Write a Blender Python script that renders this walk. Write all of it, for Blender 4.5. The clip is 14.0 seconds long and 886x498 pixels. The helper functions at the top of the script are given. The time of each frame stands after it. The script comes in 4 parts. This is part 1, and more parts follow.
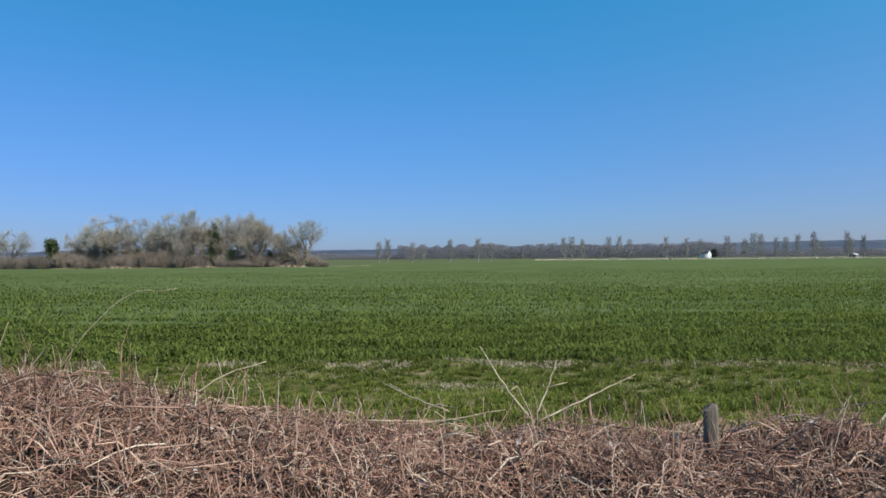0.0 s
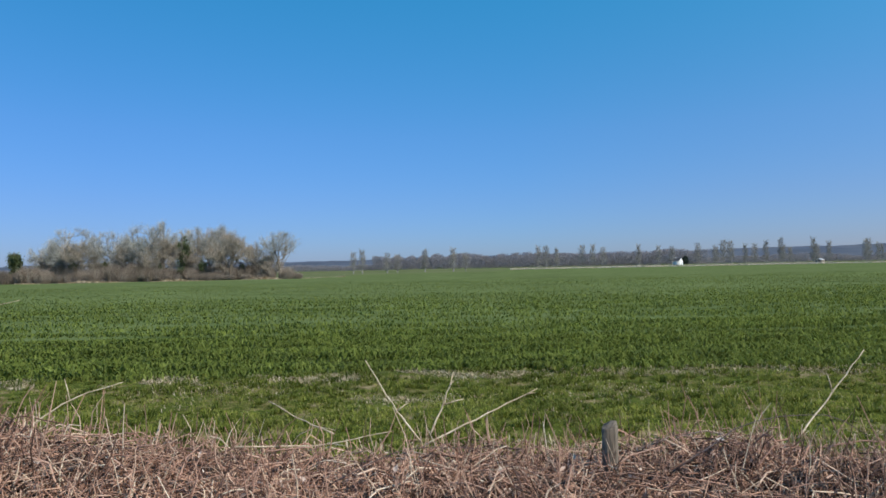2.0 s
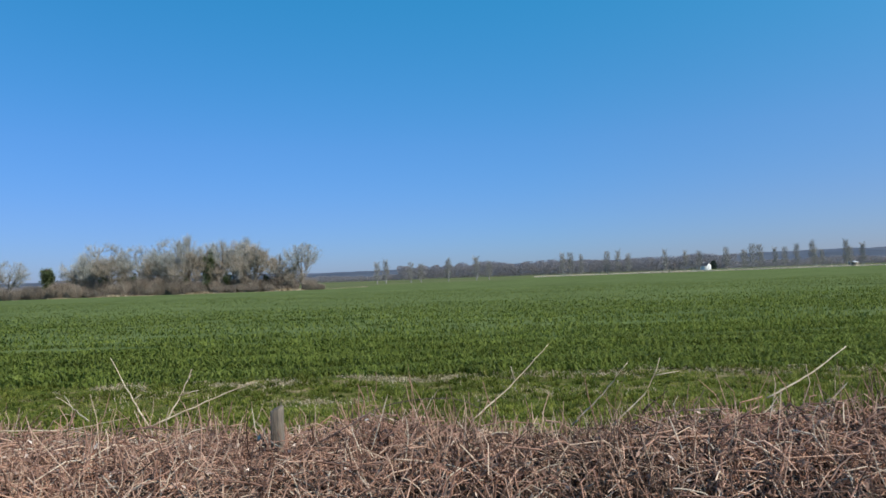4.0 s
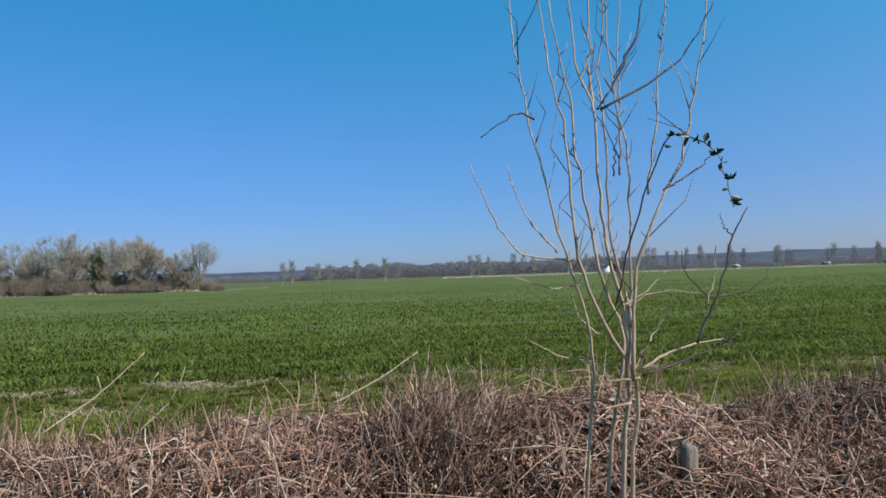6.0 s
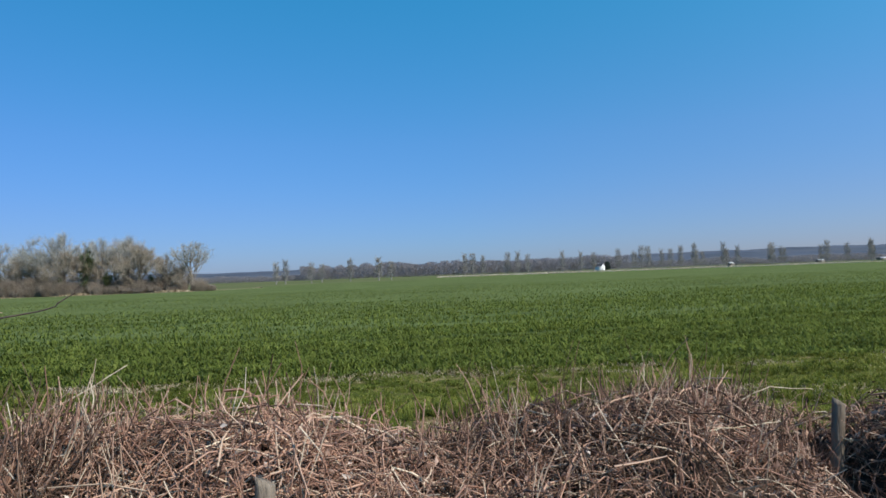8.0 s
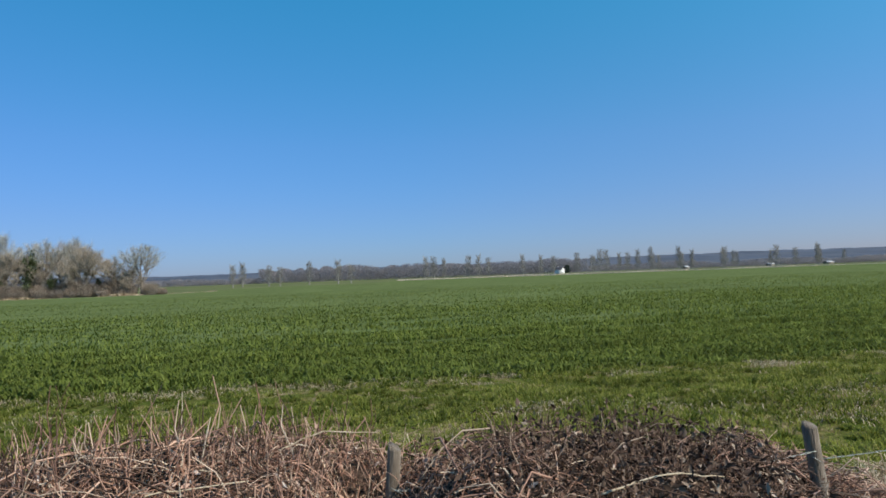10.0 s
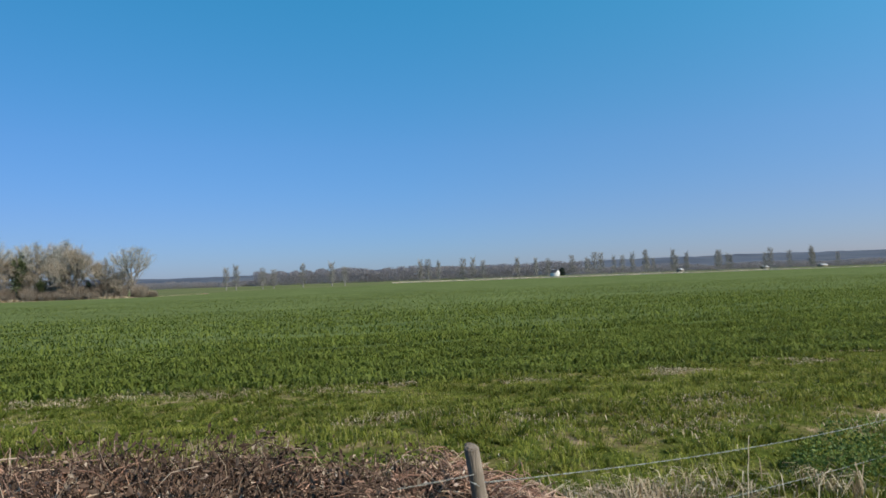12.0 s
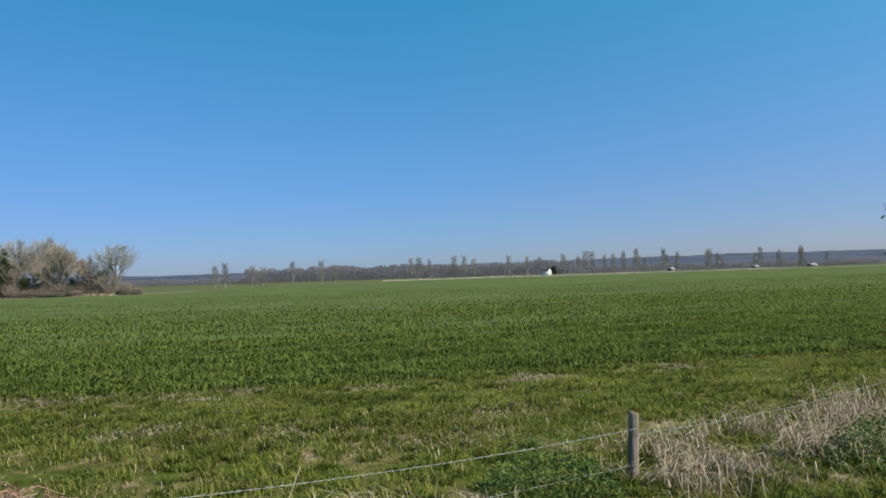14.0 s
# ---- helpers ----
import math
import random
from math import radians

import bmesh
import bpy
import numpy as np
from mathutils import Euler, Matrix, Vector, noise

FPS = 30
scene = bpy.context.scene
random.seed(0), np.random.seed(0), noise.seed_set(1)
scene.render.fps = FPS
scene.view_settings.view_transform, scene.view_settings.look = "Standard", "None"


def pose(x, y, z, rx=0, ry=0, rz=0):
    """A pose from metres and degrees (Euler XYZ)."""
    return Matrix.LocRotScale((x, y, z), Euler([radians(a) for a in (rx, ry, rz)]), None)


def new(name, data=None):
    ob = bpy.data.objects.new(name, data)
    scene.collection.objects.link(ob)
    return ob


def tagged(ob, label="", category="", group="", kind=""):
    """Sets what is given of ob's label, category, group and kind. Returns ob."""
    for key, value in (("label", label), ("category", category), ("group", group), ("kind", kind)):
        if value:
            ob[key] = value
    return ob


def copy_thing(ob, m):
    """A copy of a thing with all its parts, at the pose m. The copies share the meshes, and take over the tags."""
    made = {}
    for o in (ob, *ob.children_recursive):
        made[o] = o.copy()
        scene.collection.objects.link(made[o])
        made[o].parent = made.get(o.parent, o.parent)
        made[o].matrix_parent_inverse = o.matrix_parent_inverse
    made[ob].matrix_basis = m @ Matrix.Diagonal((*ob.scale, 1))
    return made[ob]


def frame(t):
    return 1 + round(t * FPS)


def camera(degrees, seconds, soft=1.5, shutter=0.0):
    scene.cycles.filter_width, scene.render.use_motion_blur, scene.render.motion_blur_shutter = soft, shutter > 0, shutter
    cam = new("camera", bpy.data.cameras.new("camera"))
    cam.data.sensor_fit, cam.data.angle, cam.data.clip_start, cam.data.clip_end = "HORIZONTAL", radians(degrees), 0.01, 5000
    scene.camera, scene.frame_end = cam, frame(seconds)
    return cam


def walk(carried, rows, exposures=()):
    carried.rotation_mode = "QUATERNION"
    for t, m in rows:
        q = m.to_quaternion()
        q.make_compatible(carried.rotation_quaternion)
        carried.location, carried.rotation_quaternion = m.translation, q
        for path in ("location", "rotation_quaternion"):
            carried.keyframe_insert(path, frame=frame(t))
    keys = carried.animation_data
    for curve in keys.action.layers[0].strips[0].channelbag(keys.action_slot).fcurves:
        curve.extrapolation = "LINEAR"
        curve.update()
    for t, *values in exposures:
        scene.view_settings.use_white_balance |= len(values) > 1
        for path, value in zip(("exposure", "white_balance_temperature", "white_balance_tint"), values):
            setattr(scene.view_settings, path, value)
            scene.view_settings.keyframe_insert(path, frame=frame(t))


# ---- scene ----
cam = camera(70.0, 14.0, soft=1.65)
PATH = [
    (0.0, pose(-0.027, -0.036, 1.721, 90.59, 0.40, -0.08)),
    (0.5, pose(0.033, 0.129, 1.675, 90.75, 0.57, -5.26)),
    (1.0, pose(0.041, 0.150, 1.660, 90.80, 0.71, -5.82)),
    (1.5, pose(0.135, 0.148, 1.679, 91.02, 0.97, -2.95)),
    (2.0, pose(0.361, 0.237, 1.691, 91.47, 1.10, -2.29)),
    (3.0, pose(0.980, 0.149, 1.650, 91.92, 1.64, -2.44)),
    (3.6, pose(1.431, -0.067, 1.645, 92.18, 1.87, -0.94)),
    (4.5, pose(2.172, -0.357, 1.654, 92.43, 2.09, 0.47)),
    (5.0, pose(2.612, -0.455, 1.629, 92.26, 1.86, -1.18)),
    (5.5, pose(2.922, -0.401, 1.623, 92.13, 2.26, -5.36)),
    (6.0, pose(3.206, -0.261, 1.624, 92.17, 1.75, -8.03)),
    (6.5, pose(3.518, -0.165, 1.629, 92.00, 1.84, -8.03)),
    (7.0, pose(3.803, -0.178, 1.630, 92.05, 1.62, -7.50)),
    (7.5, pose(4.086, -0.287, 1.598, 92.09, 2.22, -8.15)),
    (8.0, pose(4.370, -0.157, 1.608, 92.07, 2.00, -8.42)),
    (8.5, pose(4.871, 0.017, 1.622, 92.08, 1.96, -9.73)),
    (9.0, pose(5.262, 0.052, 1.642, 92.16, 1.97, -10.61)),
    (9.9, pose(5.870, -0.110, 1.645, 92.22, 1.96, -11.69)),
    (10.6, pose(6.310, -0.280, 1.650, 92.30, 1.97, -12.24)),
    (11.5, pose(6.877, -0.381, 1.648, 92.36, 1.98, -12.33)),
    (12.0, pose(7.358, -0.331, 1.652, 92.45, 1.92, -12.13)),
    (12.5, pose(7.880, -0.319, 1.634, 92.38, 1.96, -11.46)),
    (13.0, pose(8.337, -0.284, 1.602, 92.37, 1.90, -11.38)),
    (13.5, pose(8.868, -0.314, 1.647, 92.29, 1.76, -11.81)),
    (14.0, pose(9.375, -0.542, 1.670, 92.27, 1.72, -12.73)),
]
walk(cam, PATH, exposures=((0.0, 0.0, 6500, 10), (9.0, 0.0, 6550, 10), (11.5, 0.02, 7000, 10), (14.0, 0.02, 7000, 10)))

# ---- world, sun, exposure ----
SUN_EL, SUN_AZ = 43.0, 134.0     # degrees; azimuth clockwise from the +y axis
world = bpy.data.worlds.new("sky")
scene.world = world
world.use_nodes = True
wn = world.node_tree.nodes
sky = wn.new("ShaderNodeTexSky")
sky.sky_type = "NISHITA"
sky.sun_disc = False
sky.sun_elevation, sky.sun_rotation = radians(SUN_EL), radians(SUN_AZ)
sky.air_density, sky.dust_density, sky.ozone_density = 1.0, 0.2, 4.0
wn["Background"].inputs["Strength"].default_value = 0.156
# clear spring air: the blue deepens with height above the horizon
coord = wn.new("ShaderNodeTexCoord")
split = wn.new("ShaderNodeSeparateXYZ")
tint = wn.new("ShaderNodeValToRGB")
tint.color_ramp.elements.new(0.2)
tint.color_ramp.elements.new(0.3)
for el, (p, c) in zip(tint.color_ramp.elements, ((0.0, (0.245, 0.322, 0.60)), (0.1, (0.285, 0.425, 0.68)), (0.2, (0.295, 0.55, 0.79)), (0.42, (0.19, 0.84, 1.0)))):
    el.position, el.color = p, (*c, 1)
# and pales towards the sun's side
side = wn.new("ShaderNodeValToRGB")
side.color_ramp.elements.new(0.5)
for el, (p, c) in zip(side.color_ramp.elements, ((0.28, (0.64, 0.635, 0.65)), (0.58, (0.73, 0.75, 0.725)), (0.86, (1.0, 0.85, 0.76)))):
    el.position, el.color = p, (*c, 1)
across = wn.new("ShaderNodeMapRange")
across.inputs["From Min"].default_value, across.inputs["From Max"].default_value = -1.0, 1.0
shade = wn.new("ShaderNodeMix")
shade.data_type, shade.blend_type = "RGBA", "MULTIPLY"
shade.inputs[0].default_value = 1.0
lift = wn.new("ShaderNodeVectorMath")
lift.operation = "SCALE"
lift.inputs["Scale"].default_value = 1.5
blue = wn.new("ShaderNodeMix")
blue.data_type, blue.blend_type = "RGBA", "MULTIPLY"
blue.inputs[0].default_value = 1.0
sl = world.node_tree.links
sl.new(coord.outputs["Generated"], split.inputs[0])
sl.new(split.outputs["Z"], tint.inputs[0])
sl.new(sky.outputs[0], blue.inputs[6])
sl.new(tint.outputs[0], blue.inputs[7])
sl.new(split.outputs["X"], across.inputs["Value"])
sl.new(across.outputs[0], side.inputs[0])
sl.new(blue.outputs[2], shade.inputs[6])
sl.new(side.outputs[0], shade.inputs[7])
sl.new(shade.outputs[2], lift.inputs[0])
sl.new(lift.outputs[0], wn["Background"].inputs["Color"])

sun_data = bpy.data.lights.new("sun", "SUN")
sun_data.energy, sun_data.angle, sun_data.color = 5.5, radians(0.5), (1.0, 0.94, 0.84)
sun = new("sun", sun_data)
sun_dir = Vector((math.sin(radians(SUN_AZ)) * math.cos(radians(SUN_EL)),
                  math.cos(radians(SUN_AZ)) * math.cos(radians(SUN_EL)), math.sin(radians(SUN_EL))))
sun.rotation_euler = (-sun_dir).to_track_quat("-Z", "Y").to_euler()
sun.location = (0, 0, 60)


# ---- materials ----
def ramp_into(nt, fac, stops):
    r = nt.nodes.new("ShaderNodeValToRGB")
    while len(r.color_ramp.elements) < len(stops):
        r.color_ramp.elements.new(0.5)
    for el, (p, c) in zip(r.color_ramp.elements, stops):
        el.position, el.color = p, (*c, 1)
    nt.links.new(fac, r.inputs[0])
    return r.outputs[0]


def make_noise(nt, scale, detail=4.0, stretch=(1, 1, 1), rough=0.6):
    co = nt.nodes.new("ShaderNodeTexCoord")
    mp = nt.nodes.new("ShaderNodeMapping")
    mp.inputs["Scale"].default_value = stretch
    nz = nt.nodes.new("ShaderNodeTexNoise")
    nz.inputs["Scale"].default_value, nz.inputs["Detail"].default_value = scale, detail
    nz.inputs["Roughness"].default_value = rough
    nt.links.new(co.outputs["Object"], mp.inputs[0])
    nt.links.new(mp.outputs[0], nz.inputs[0])
    return nz.outputs["Fac"]


def mix_rgb(nt, a, b, fac, kind="MIX"):
    m = nt.nodes.new("ShaderNodeMix")
    m.data_type, m.blend_type = "RGBA", kind
    for socket, value in ((m.inputs[0], fac), (m.inputs[6], a), (m.inputs[7], b)):
        if isinstance(value, (int, float)):
            socket.default_value = value
        elif isinstance(value, tuple):
            socket.default_value = (*value, 1)
        else:
            nt.links.new(value, socket)
    return m.outputs[2]


def material(name, stops, vary="noise", scale=6.0, stretch=(1, 1, 1), rough=0.8, bump=0.0, patch=0.0, patch_scale=0.5,
             see_through=0.0, patch_stops=None, gloss=0.3):
    """A surface whose colour runs over the stops, by island, by object or by noise; patch: a second, coarser noise of light and dark;
    see_through: the share of light that thin leaves let pass."""
    m = bpy.data.materials.new(name)
    m.use_nodes = True
    nt = m.node_tree
    b = nt.nodes["Principled BSDF"]
    b.inputs["Roughness"].default_value = rough
    b.inputs["Specular IOR Level"].default_value = gloss
    if vary == "island":
        fac = nt.nodes.new("ShaderNodeNewGeometry").outputs["Random Per Island"]
    elif vary == "object":
        fac = nt.nodes.new("ShaderNodeObjectInfo").outputs["Random"]
    else:
        fac = make_noise(nt, scale, stretch=stretch)
    col = ramp_into(nt, fac, stops)
    if patch:
        tone = ramp_into(nt, make_noise(nt, patch_scale, 3.0), patch_stops or [(0.35, (1 - patch,) * 3), (0.65, (1.0, 1.0, 1.0))])
        col = mix_rgb(nt, col, tone, 1.0, "MULTIPLY")
    nt.links.new(col, b.inputs["Base Color"])
    if bump:
        bp = nt.nodes.new("ShaderNodeBump")
        bp.inputs["Strength"].default_value, bp.inputs["Distance"].default_value = bump, 0.02
        nt.links.new(make_noise(nt, scale * 4, 6.0, stretch), bp.inputs["Height"])
        nt.links.new(bp.outputs[0], b.inputs["Normal"])
    if see_through:
        tr = nt.nodes.new("ShaderNodeBsdfTranslucent")
        nt.links.new(col, tr.inputs["Color"])
        mx = nt.nodes.new("ShaderNodeMixShader")
        mx.inputs[0].default_value = see_through
        nt.links.new(b.outputs[0], mx.inputs[1])
        nt.links.new(tr.outputs[0], mx.inputs[2])
        nt.links.new(mx.outputs[0], nt.nodes["Material Output"].inputs["Surface"])
    return m


M_VERGE = material("verge_turf", [(0.3, (0.06, 0.082, 0.017)), (0.48, (0.09, 0.112, 0.025)), (0.58, (0.17, 0.15, 0.06)), (0.7, (0.36, 0.27, 0.17))],
                   scale=2.6, bump=1.0, patch=0.45, patch_scale=9.0, gloss=0.0, rough=1.0)
M_FIELD = material("crop_far", [(0.32, (0.058, 0.082, 0.028)), (0.42, (0.104, 0.138, 0.052)), (0.55, (0.124, 0.158, 0.062)), (0.75, (0.150, 0.184, 0.078))],
                   scale=1.2, stretch=(0.12, 0.6, 1), bump=0.5, patch=0.22, patch_scale=0.06, rough=1.0, gloss=0.0)
M_SOIL = material("crop_soil", [(0.3, (0.050, 0.066, 0.022)), (0.5, (0.072, 0.090, 0.032)), (0.7, (0.095, 0.112, 0.044))], scale=3.0, bump=0.8, patch=0.3, patch_scale=0.7, rough=1.0, gloss=0.0)
M_PASTURE = material("pasture", [(0.35, (0.10, 0.125, 0.058)), (0.6, (0.14, 0.155, 0.075)), (0.75, (0.21, 0.19, 0.11))], scale=0.02, patch=0.2, patch_scale=0.005, gloss=0.0, rough=1.0)
M_CROP = material("wheat_leaf", [(0.0, (0.100, 0.134, 0.025)), (0.6, (0.162, 0.202, 0.040)), (1.0, (0.230, 0.272, 0.070))], "island",
                  rough=0.6, see_through=0.38, patch=0.32, patch_scale=0.8, gloss=0.06)
M_GRASS = material("grass_leaf", [(0.0, (0.160, 0.188, 0.028)), (0.6, (0.270, 0.296, 0.056)), (0.92, (0.345, 0.345, 0.095)), (1.0, (0.50, 0.44, 0.24))], "island",
                   rough=0.7, see_through=0.45, patch=0.3, patch_scale=0.9, gloss=0.12)
M_TUSSOCK = material("tussock_leaf", [(0.0, (0.070, 0.096, 0.013)), (0.6, (0.165, 0.196, 0.033)), (1.0, (0.265, 0.265, 0.068))], "island",
                     rough=0.7, see_through=0.45, patch=0.3, patch_scale=0.9, gloss=0.12)
M_STRAW = material("dead_grass", [(0.0, (0.26, 0.19, 0.12)), (0.5, (0.42, 0.33, 0.22)), (1.0, (0.60, 0.51, 0.37))], "island", rough=0.7, see_through=0.15)
# brown litter, darkened in colour to give the shade in gaps between canes
M_LITTER_SHADED = material("shaded_bramble_litter", [(0.3, (0.024, 0.015, 0.010)), (0.5, (0.065, 0.041, 0.028)), (0.7, (0.14, 0.092, 0.064))], scale=14, bump=1.0, patch=0.3, patch_scale=2.5)
M_CANE = material("bramble_cane", [(0.0, (0.080, 0.043, 0.031)), (0.22, (0.26, 0.140, 0.099)), (0.5, (0.46, 0.260, 0.182)), (0.80, (0.595, 0.378, 0.270)), (0.93, (0.65, 0.48, 0.35)), (1.0, (0.79, 0.66, 0.50))],
                  "island", rough=0.65, patch=0.3, patch_scale=1.2)
M_CANE_DARK = material("dark_bramble", [(0.0, (0.036, 0.024, 0.019)), (0.5, (0.105, 0.066, 0.048)), (0.82, (0.19, 0.125, 0.095)), (1.0, (0.46, 0.36, 0.27))], "island", rough=0.8, gloss=0.1)
M_DRYLEAF = material("dry_bramble_leaf", [(0.0, (0.17, 0.095, 0.068)), (0.5, (0.34, 0.21, 0.155)), (0.85, (0.48, 0.32, 0.245)), (1.0, (0.72, 0.62, 0.54))], "island", rough=0.7, see_through=0.15)
M_GREENLEAF = material("bramble_leaf", [(0.0, (0.02, 0.04, 0.015)), (1.0, (0.06, 0.085, 0.035))], "island", rough=0.4)
M_NETTLE = material("nettle_leaf", [(0.0, (0.055, 0.095, 0.018)), (0.6, (0.110, 0.170, 0.034)), (1.0, (0.18, 0.24, 0.06))], "island", rough=0.55, see_through=0.25)
M_DARKLEAF = material("withered_bramble_leaf", [(0.0, (0.040, 0.027, 0.020)), (0.6, (0.110, 0.072, 0.054)), (0.92, (0.20, 0.14, 0.10)), (1.0, (0.40, 0.32, 0.24))], "island", rough=0.9, gloss=0.05)
M_STICK = material("pale_stick", [(0.35, (0.38, 0.29, 0.19)), (0.65, (0.60, 0.50, 0.36))], scale=18, rough=0.7, bump=0.2)
M_SAPLING = material("sapling_bark", [(0.3, (0.32, 0.215, 0.150)), (0.5, (0.48, 0.345, 0.245)), (0.7, (0.60, 0.465, 0.345))], scale=25, stretch=(1, 1, 0.3), rough=0.6, bump=0.4)
M_TWIG_DARK = material("dark_twig", [(0.3, (0.05, 0.035, 0.035)), (0.7, (0.13, 0.09, 0.08))], scale=25, rough=0.6)
M_POST = material("weathered_post", [(0.3, (0.14, 0.110, 0.082)), (0.5, (0.26, 0.212, 0.165)), (0.7, (0.38, 0.318, 0.255))], scale=14, stretch=(1, 1, 0.12), rough=0.85, bump=0.9, patch=0.25, patch_scale=9)
M_WIRE = material("galvanised_wire", [(0.3, (0.24, 0.25, 0.22)), (0.7, (0.38, 0.39, 0.35))], scale=40, rough=0.45)
M_WIRE.node_tree.nodes["Principled BSDF"].inputs["Metallic"].default_value = 0.5
M_BARK = material("tree_bark", [(0.3, (0.13, 0.11, 0.085)), (0.7, (0.26, 0.225, 0.18))], scale=2.0, rough=0.9)
M_TWIGS = material("bare_twigs", [(0.0, (0.27, 0.27, 0.25)), (0.6, (0.385, 0.385, 0.355)), (1.0, (0.48, 0.48, 0.44))], "island", rough=0.9)
M_TWIGS_WARM = material("willow_twigs", [(0.0, (0.25, 0.205, 0.160)), (0.6, (0.37, 0.315, 0.250)), (1.0, (0.47, 0.41, 0.33))], "island", rough=0.9)
M_SHRUB = material("shrub_twigs", [(0.0, (0.17, 0.135, 0.105)), (0.6, (0.26, 0.215, 0.170)), (1.0, (0.34, 0.29, 0.235))], "island", rough=0.9)
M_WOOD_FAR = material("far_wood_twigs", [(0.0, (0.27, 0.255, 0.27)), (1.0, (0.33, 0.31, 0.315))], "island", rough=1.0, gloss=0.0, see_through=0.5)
M_TWIGS_FAR = material("far_twigs", [(0.0, (0.21, 0.20, 0.185)), (0.6, (0.26, 0.25, 0.225)), (1.0, (0.31, 0.295, 0.26))], "island", rough=0.9)
M_IVY = material("ivy_leaves", [(0.0, (0.028, 0.040, 0.015)), (0.6, (0.060, 0.080, 0.028)), (1.0, (0.115, 0.130, 0.050))], "island", rough=0.5)
M_HEDGE_FAR = material("far_hedge_twigs", [(0.0, (0.13, 0.105, 0.085)), (0.6, (0.22, 0.185, 0.15)), (1.0, (0.30, 0.26, 0.21))], "island", rough=0.9)
M_REED = material("pale_reeds", [(0.0, (0.40, 0.34, 0.27)), (1.0, (0.62, 0.54, 0.44))], "island", rough=0.8)
# the air's blue haze over the hills is put into this base colour
M_HILL_HAZED = material("hazed_wooded_hills", [(0.35, (0.060, 0.074, 0.106)), (0.5, (0.075, 0.090, 0.122)), (0.65, (0.096, 0.108, 0.132))], scale=0.012, stretch=(0.4, 1, 3), rough=1.0, patch=0.3, patch_scale=0.003)
M_RENDER = material("white_render", [(0.3, (0.74, 0.73, 0.70)), (0.7, (0.82, 0.81, 0.79))], scale=1.0)
M_SLATE = material("slate_roof", [(0.3, (0.05, 0.05, 0.055)), (0.7, (0.09, 0.09, 0.095))], scale=1.0)
M_SHEET = material("sheet_roof", [(0.3, (0.34, 0.35, 0.36)), (0.7, (0.46, 0.47, 0.48))], scale=0.6)
M_GLASS = material("dark_window", [(0.3, (0.03, 0.035, 0.04)), (0.7, (0.05, 0.055, 0.06))], scale=1.0, rough=0.1)
M_CONIFER = material("conifer_needles", [(0.0, (0.015, 0.025, 0.020)), (1.0, (0.040, 0.055, 0.040))], "island", rough=0.8)


# ---- mesh helpers ----
rng = np.random.default_rng(7)


def mesh_of(name, verts, quads=None, tris=None, mats=(), smooth=False):
    """A mesh from arrays of corners, four-sided and three-sided faces."""
    me = bpy.data.meshes.new(name)
    verts = np.asarray(verts, float).reshape(-1, 3)
    q = np.zeros((0, 4), int) if quads is None else np.asarray(quads, int).reshape(-1, 4)
    t = np.zeros((0, 3), int) if tris is None else np.asarray(tris, int).reshape(-1, 3)
    me.vertices.add(len(verts))
    me.vertices.foreach_set("co", verts.ravel())
    me.loops.add(q.size + t.size)
    me.loops.foreach_set("vertex_index", np.concatenate([q.ravel(), t.ravel()]).astype(np.int32))
    me.polygons.add(len(q) + len(t))
    starts = np.concatenate([np.arange(len(q)) * 4, q.size + np.arange(len(t)) * 3])
    me.polygons.foreach_set("loop_start", starts.astype(np.int32))
    me.update(calc_edges=True)
    if smooth:
        me.polygons.foreach_set("use_smooth", np.ones(len(me.polygons), bool))
    for m in mats:
        me.materials.append(m)
    return me


def thing(name, me, label, category, kind="", group="", at=None):
    ob = new(name, me)
    if at is not None:
        ob.matrix_basis = at
    return tagged(ob, label, category, group, kind)


def part(name, me, parent, label="", kind=""):
    ob = new(name, me)
    ob.parent = parent
    return tagged(ob, label, kind=kind)


def unit(v):
    return v / np.maximum(np.linalg.norm(v, axis=-1, keepdims=True), 1e-9)


def tubes(pts, rad, sides=3):
    """Many tubes at once: pts (n, k, 3), rad (n, k). Corners and four-sided faces; the last ring closes to a point where rad is small."""
    pts, rad = np.asarray(pts, float), np.asarray(rad, float)
    n, k, _ = pts.shape
    tang = unit(np.gradient(pts, axis=1))
    ref = np.where(np.abs(tang[..., 2:3]) > 0.8, np.array([1.0, 0.3, 0]), np.array([0, 0.2, 1.0]))
    u = unit(np.cross(tang, ref))
    w = np.cross(tang, u)
    a = np.arange(sides) * 2 * math.pi / sides
    ring = pts[:, :, None] + rad[:, :, None, None] * (np.cos(a)[:, None] * u[:, :, None] + np.sin(a)[:, None] * w[:, :, None])
    idx = np.arange(n * k * sides).reshape(n, k, sides)
    nxt = np.roll(idx, -1, axis=2)
    quads = np.stack([idx[:, :-1], nxt[:, :-1], nxt[:, 1:], idx[:, 1:]], -1)
    return ring.reshape(-1, 3), quads.reshape(-1, 4)


def capped_tube(pts, rad, sides=10):
    """One tube with flat ends."""
    v, q = tubes([pts], [rad], sides)
    k = len(pts)
    v = np.vstack([v, np.asarray(pts[0]), np.asarray(pts[-1])])
    a, b = len(v) - 2, len(v) - 1
    i = np.arange(sides)
    j = (i + 1) % sides
    t = np.vstack([np.stack([j, i, np.full(sides, a)], 1), np.stack([i + (k - 1) * sides, j + (k - 1) * sides, np.full(sides, b)], 1)])
    return v, q, t


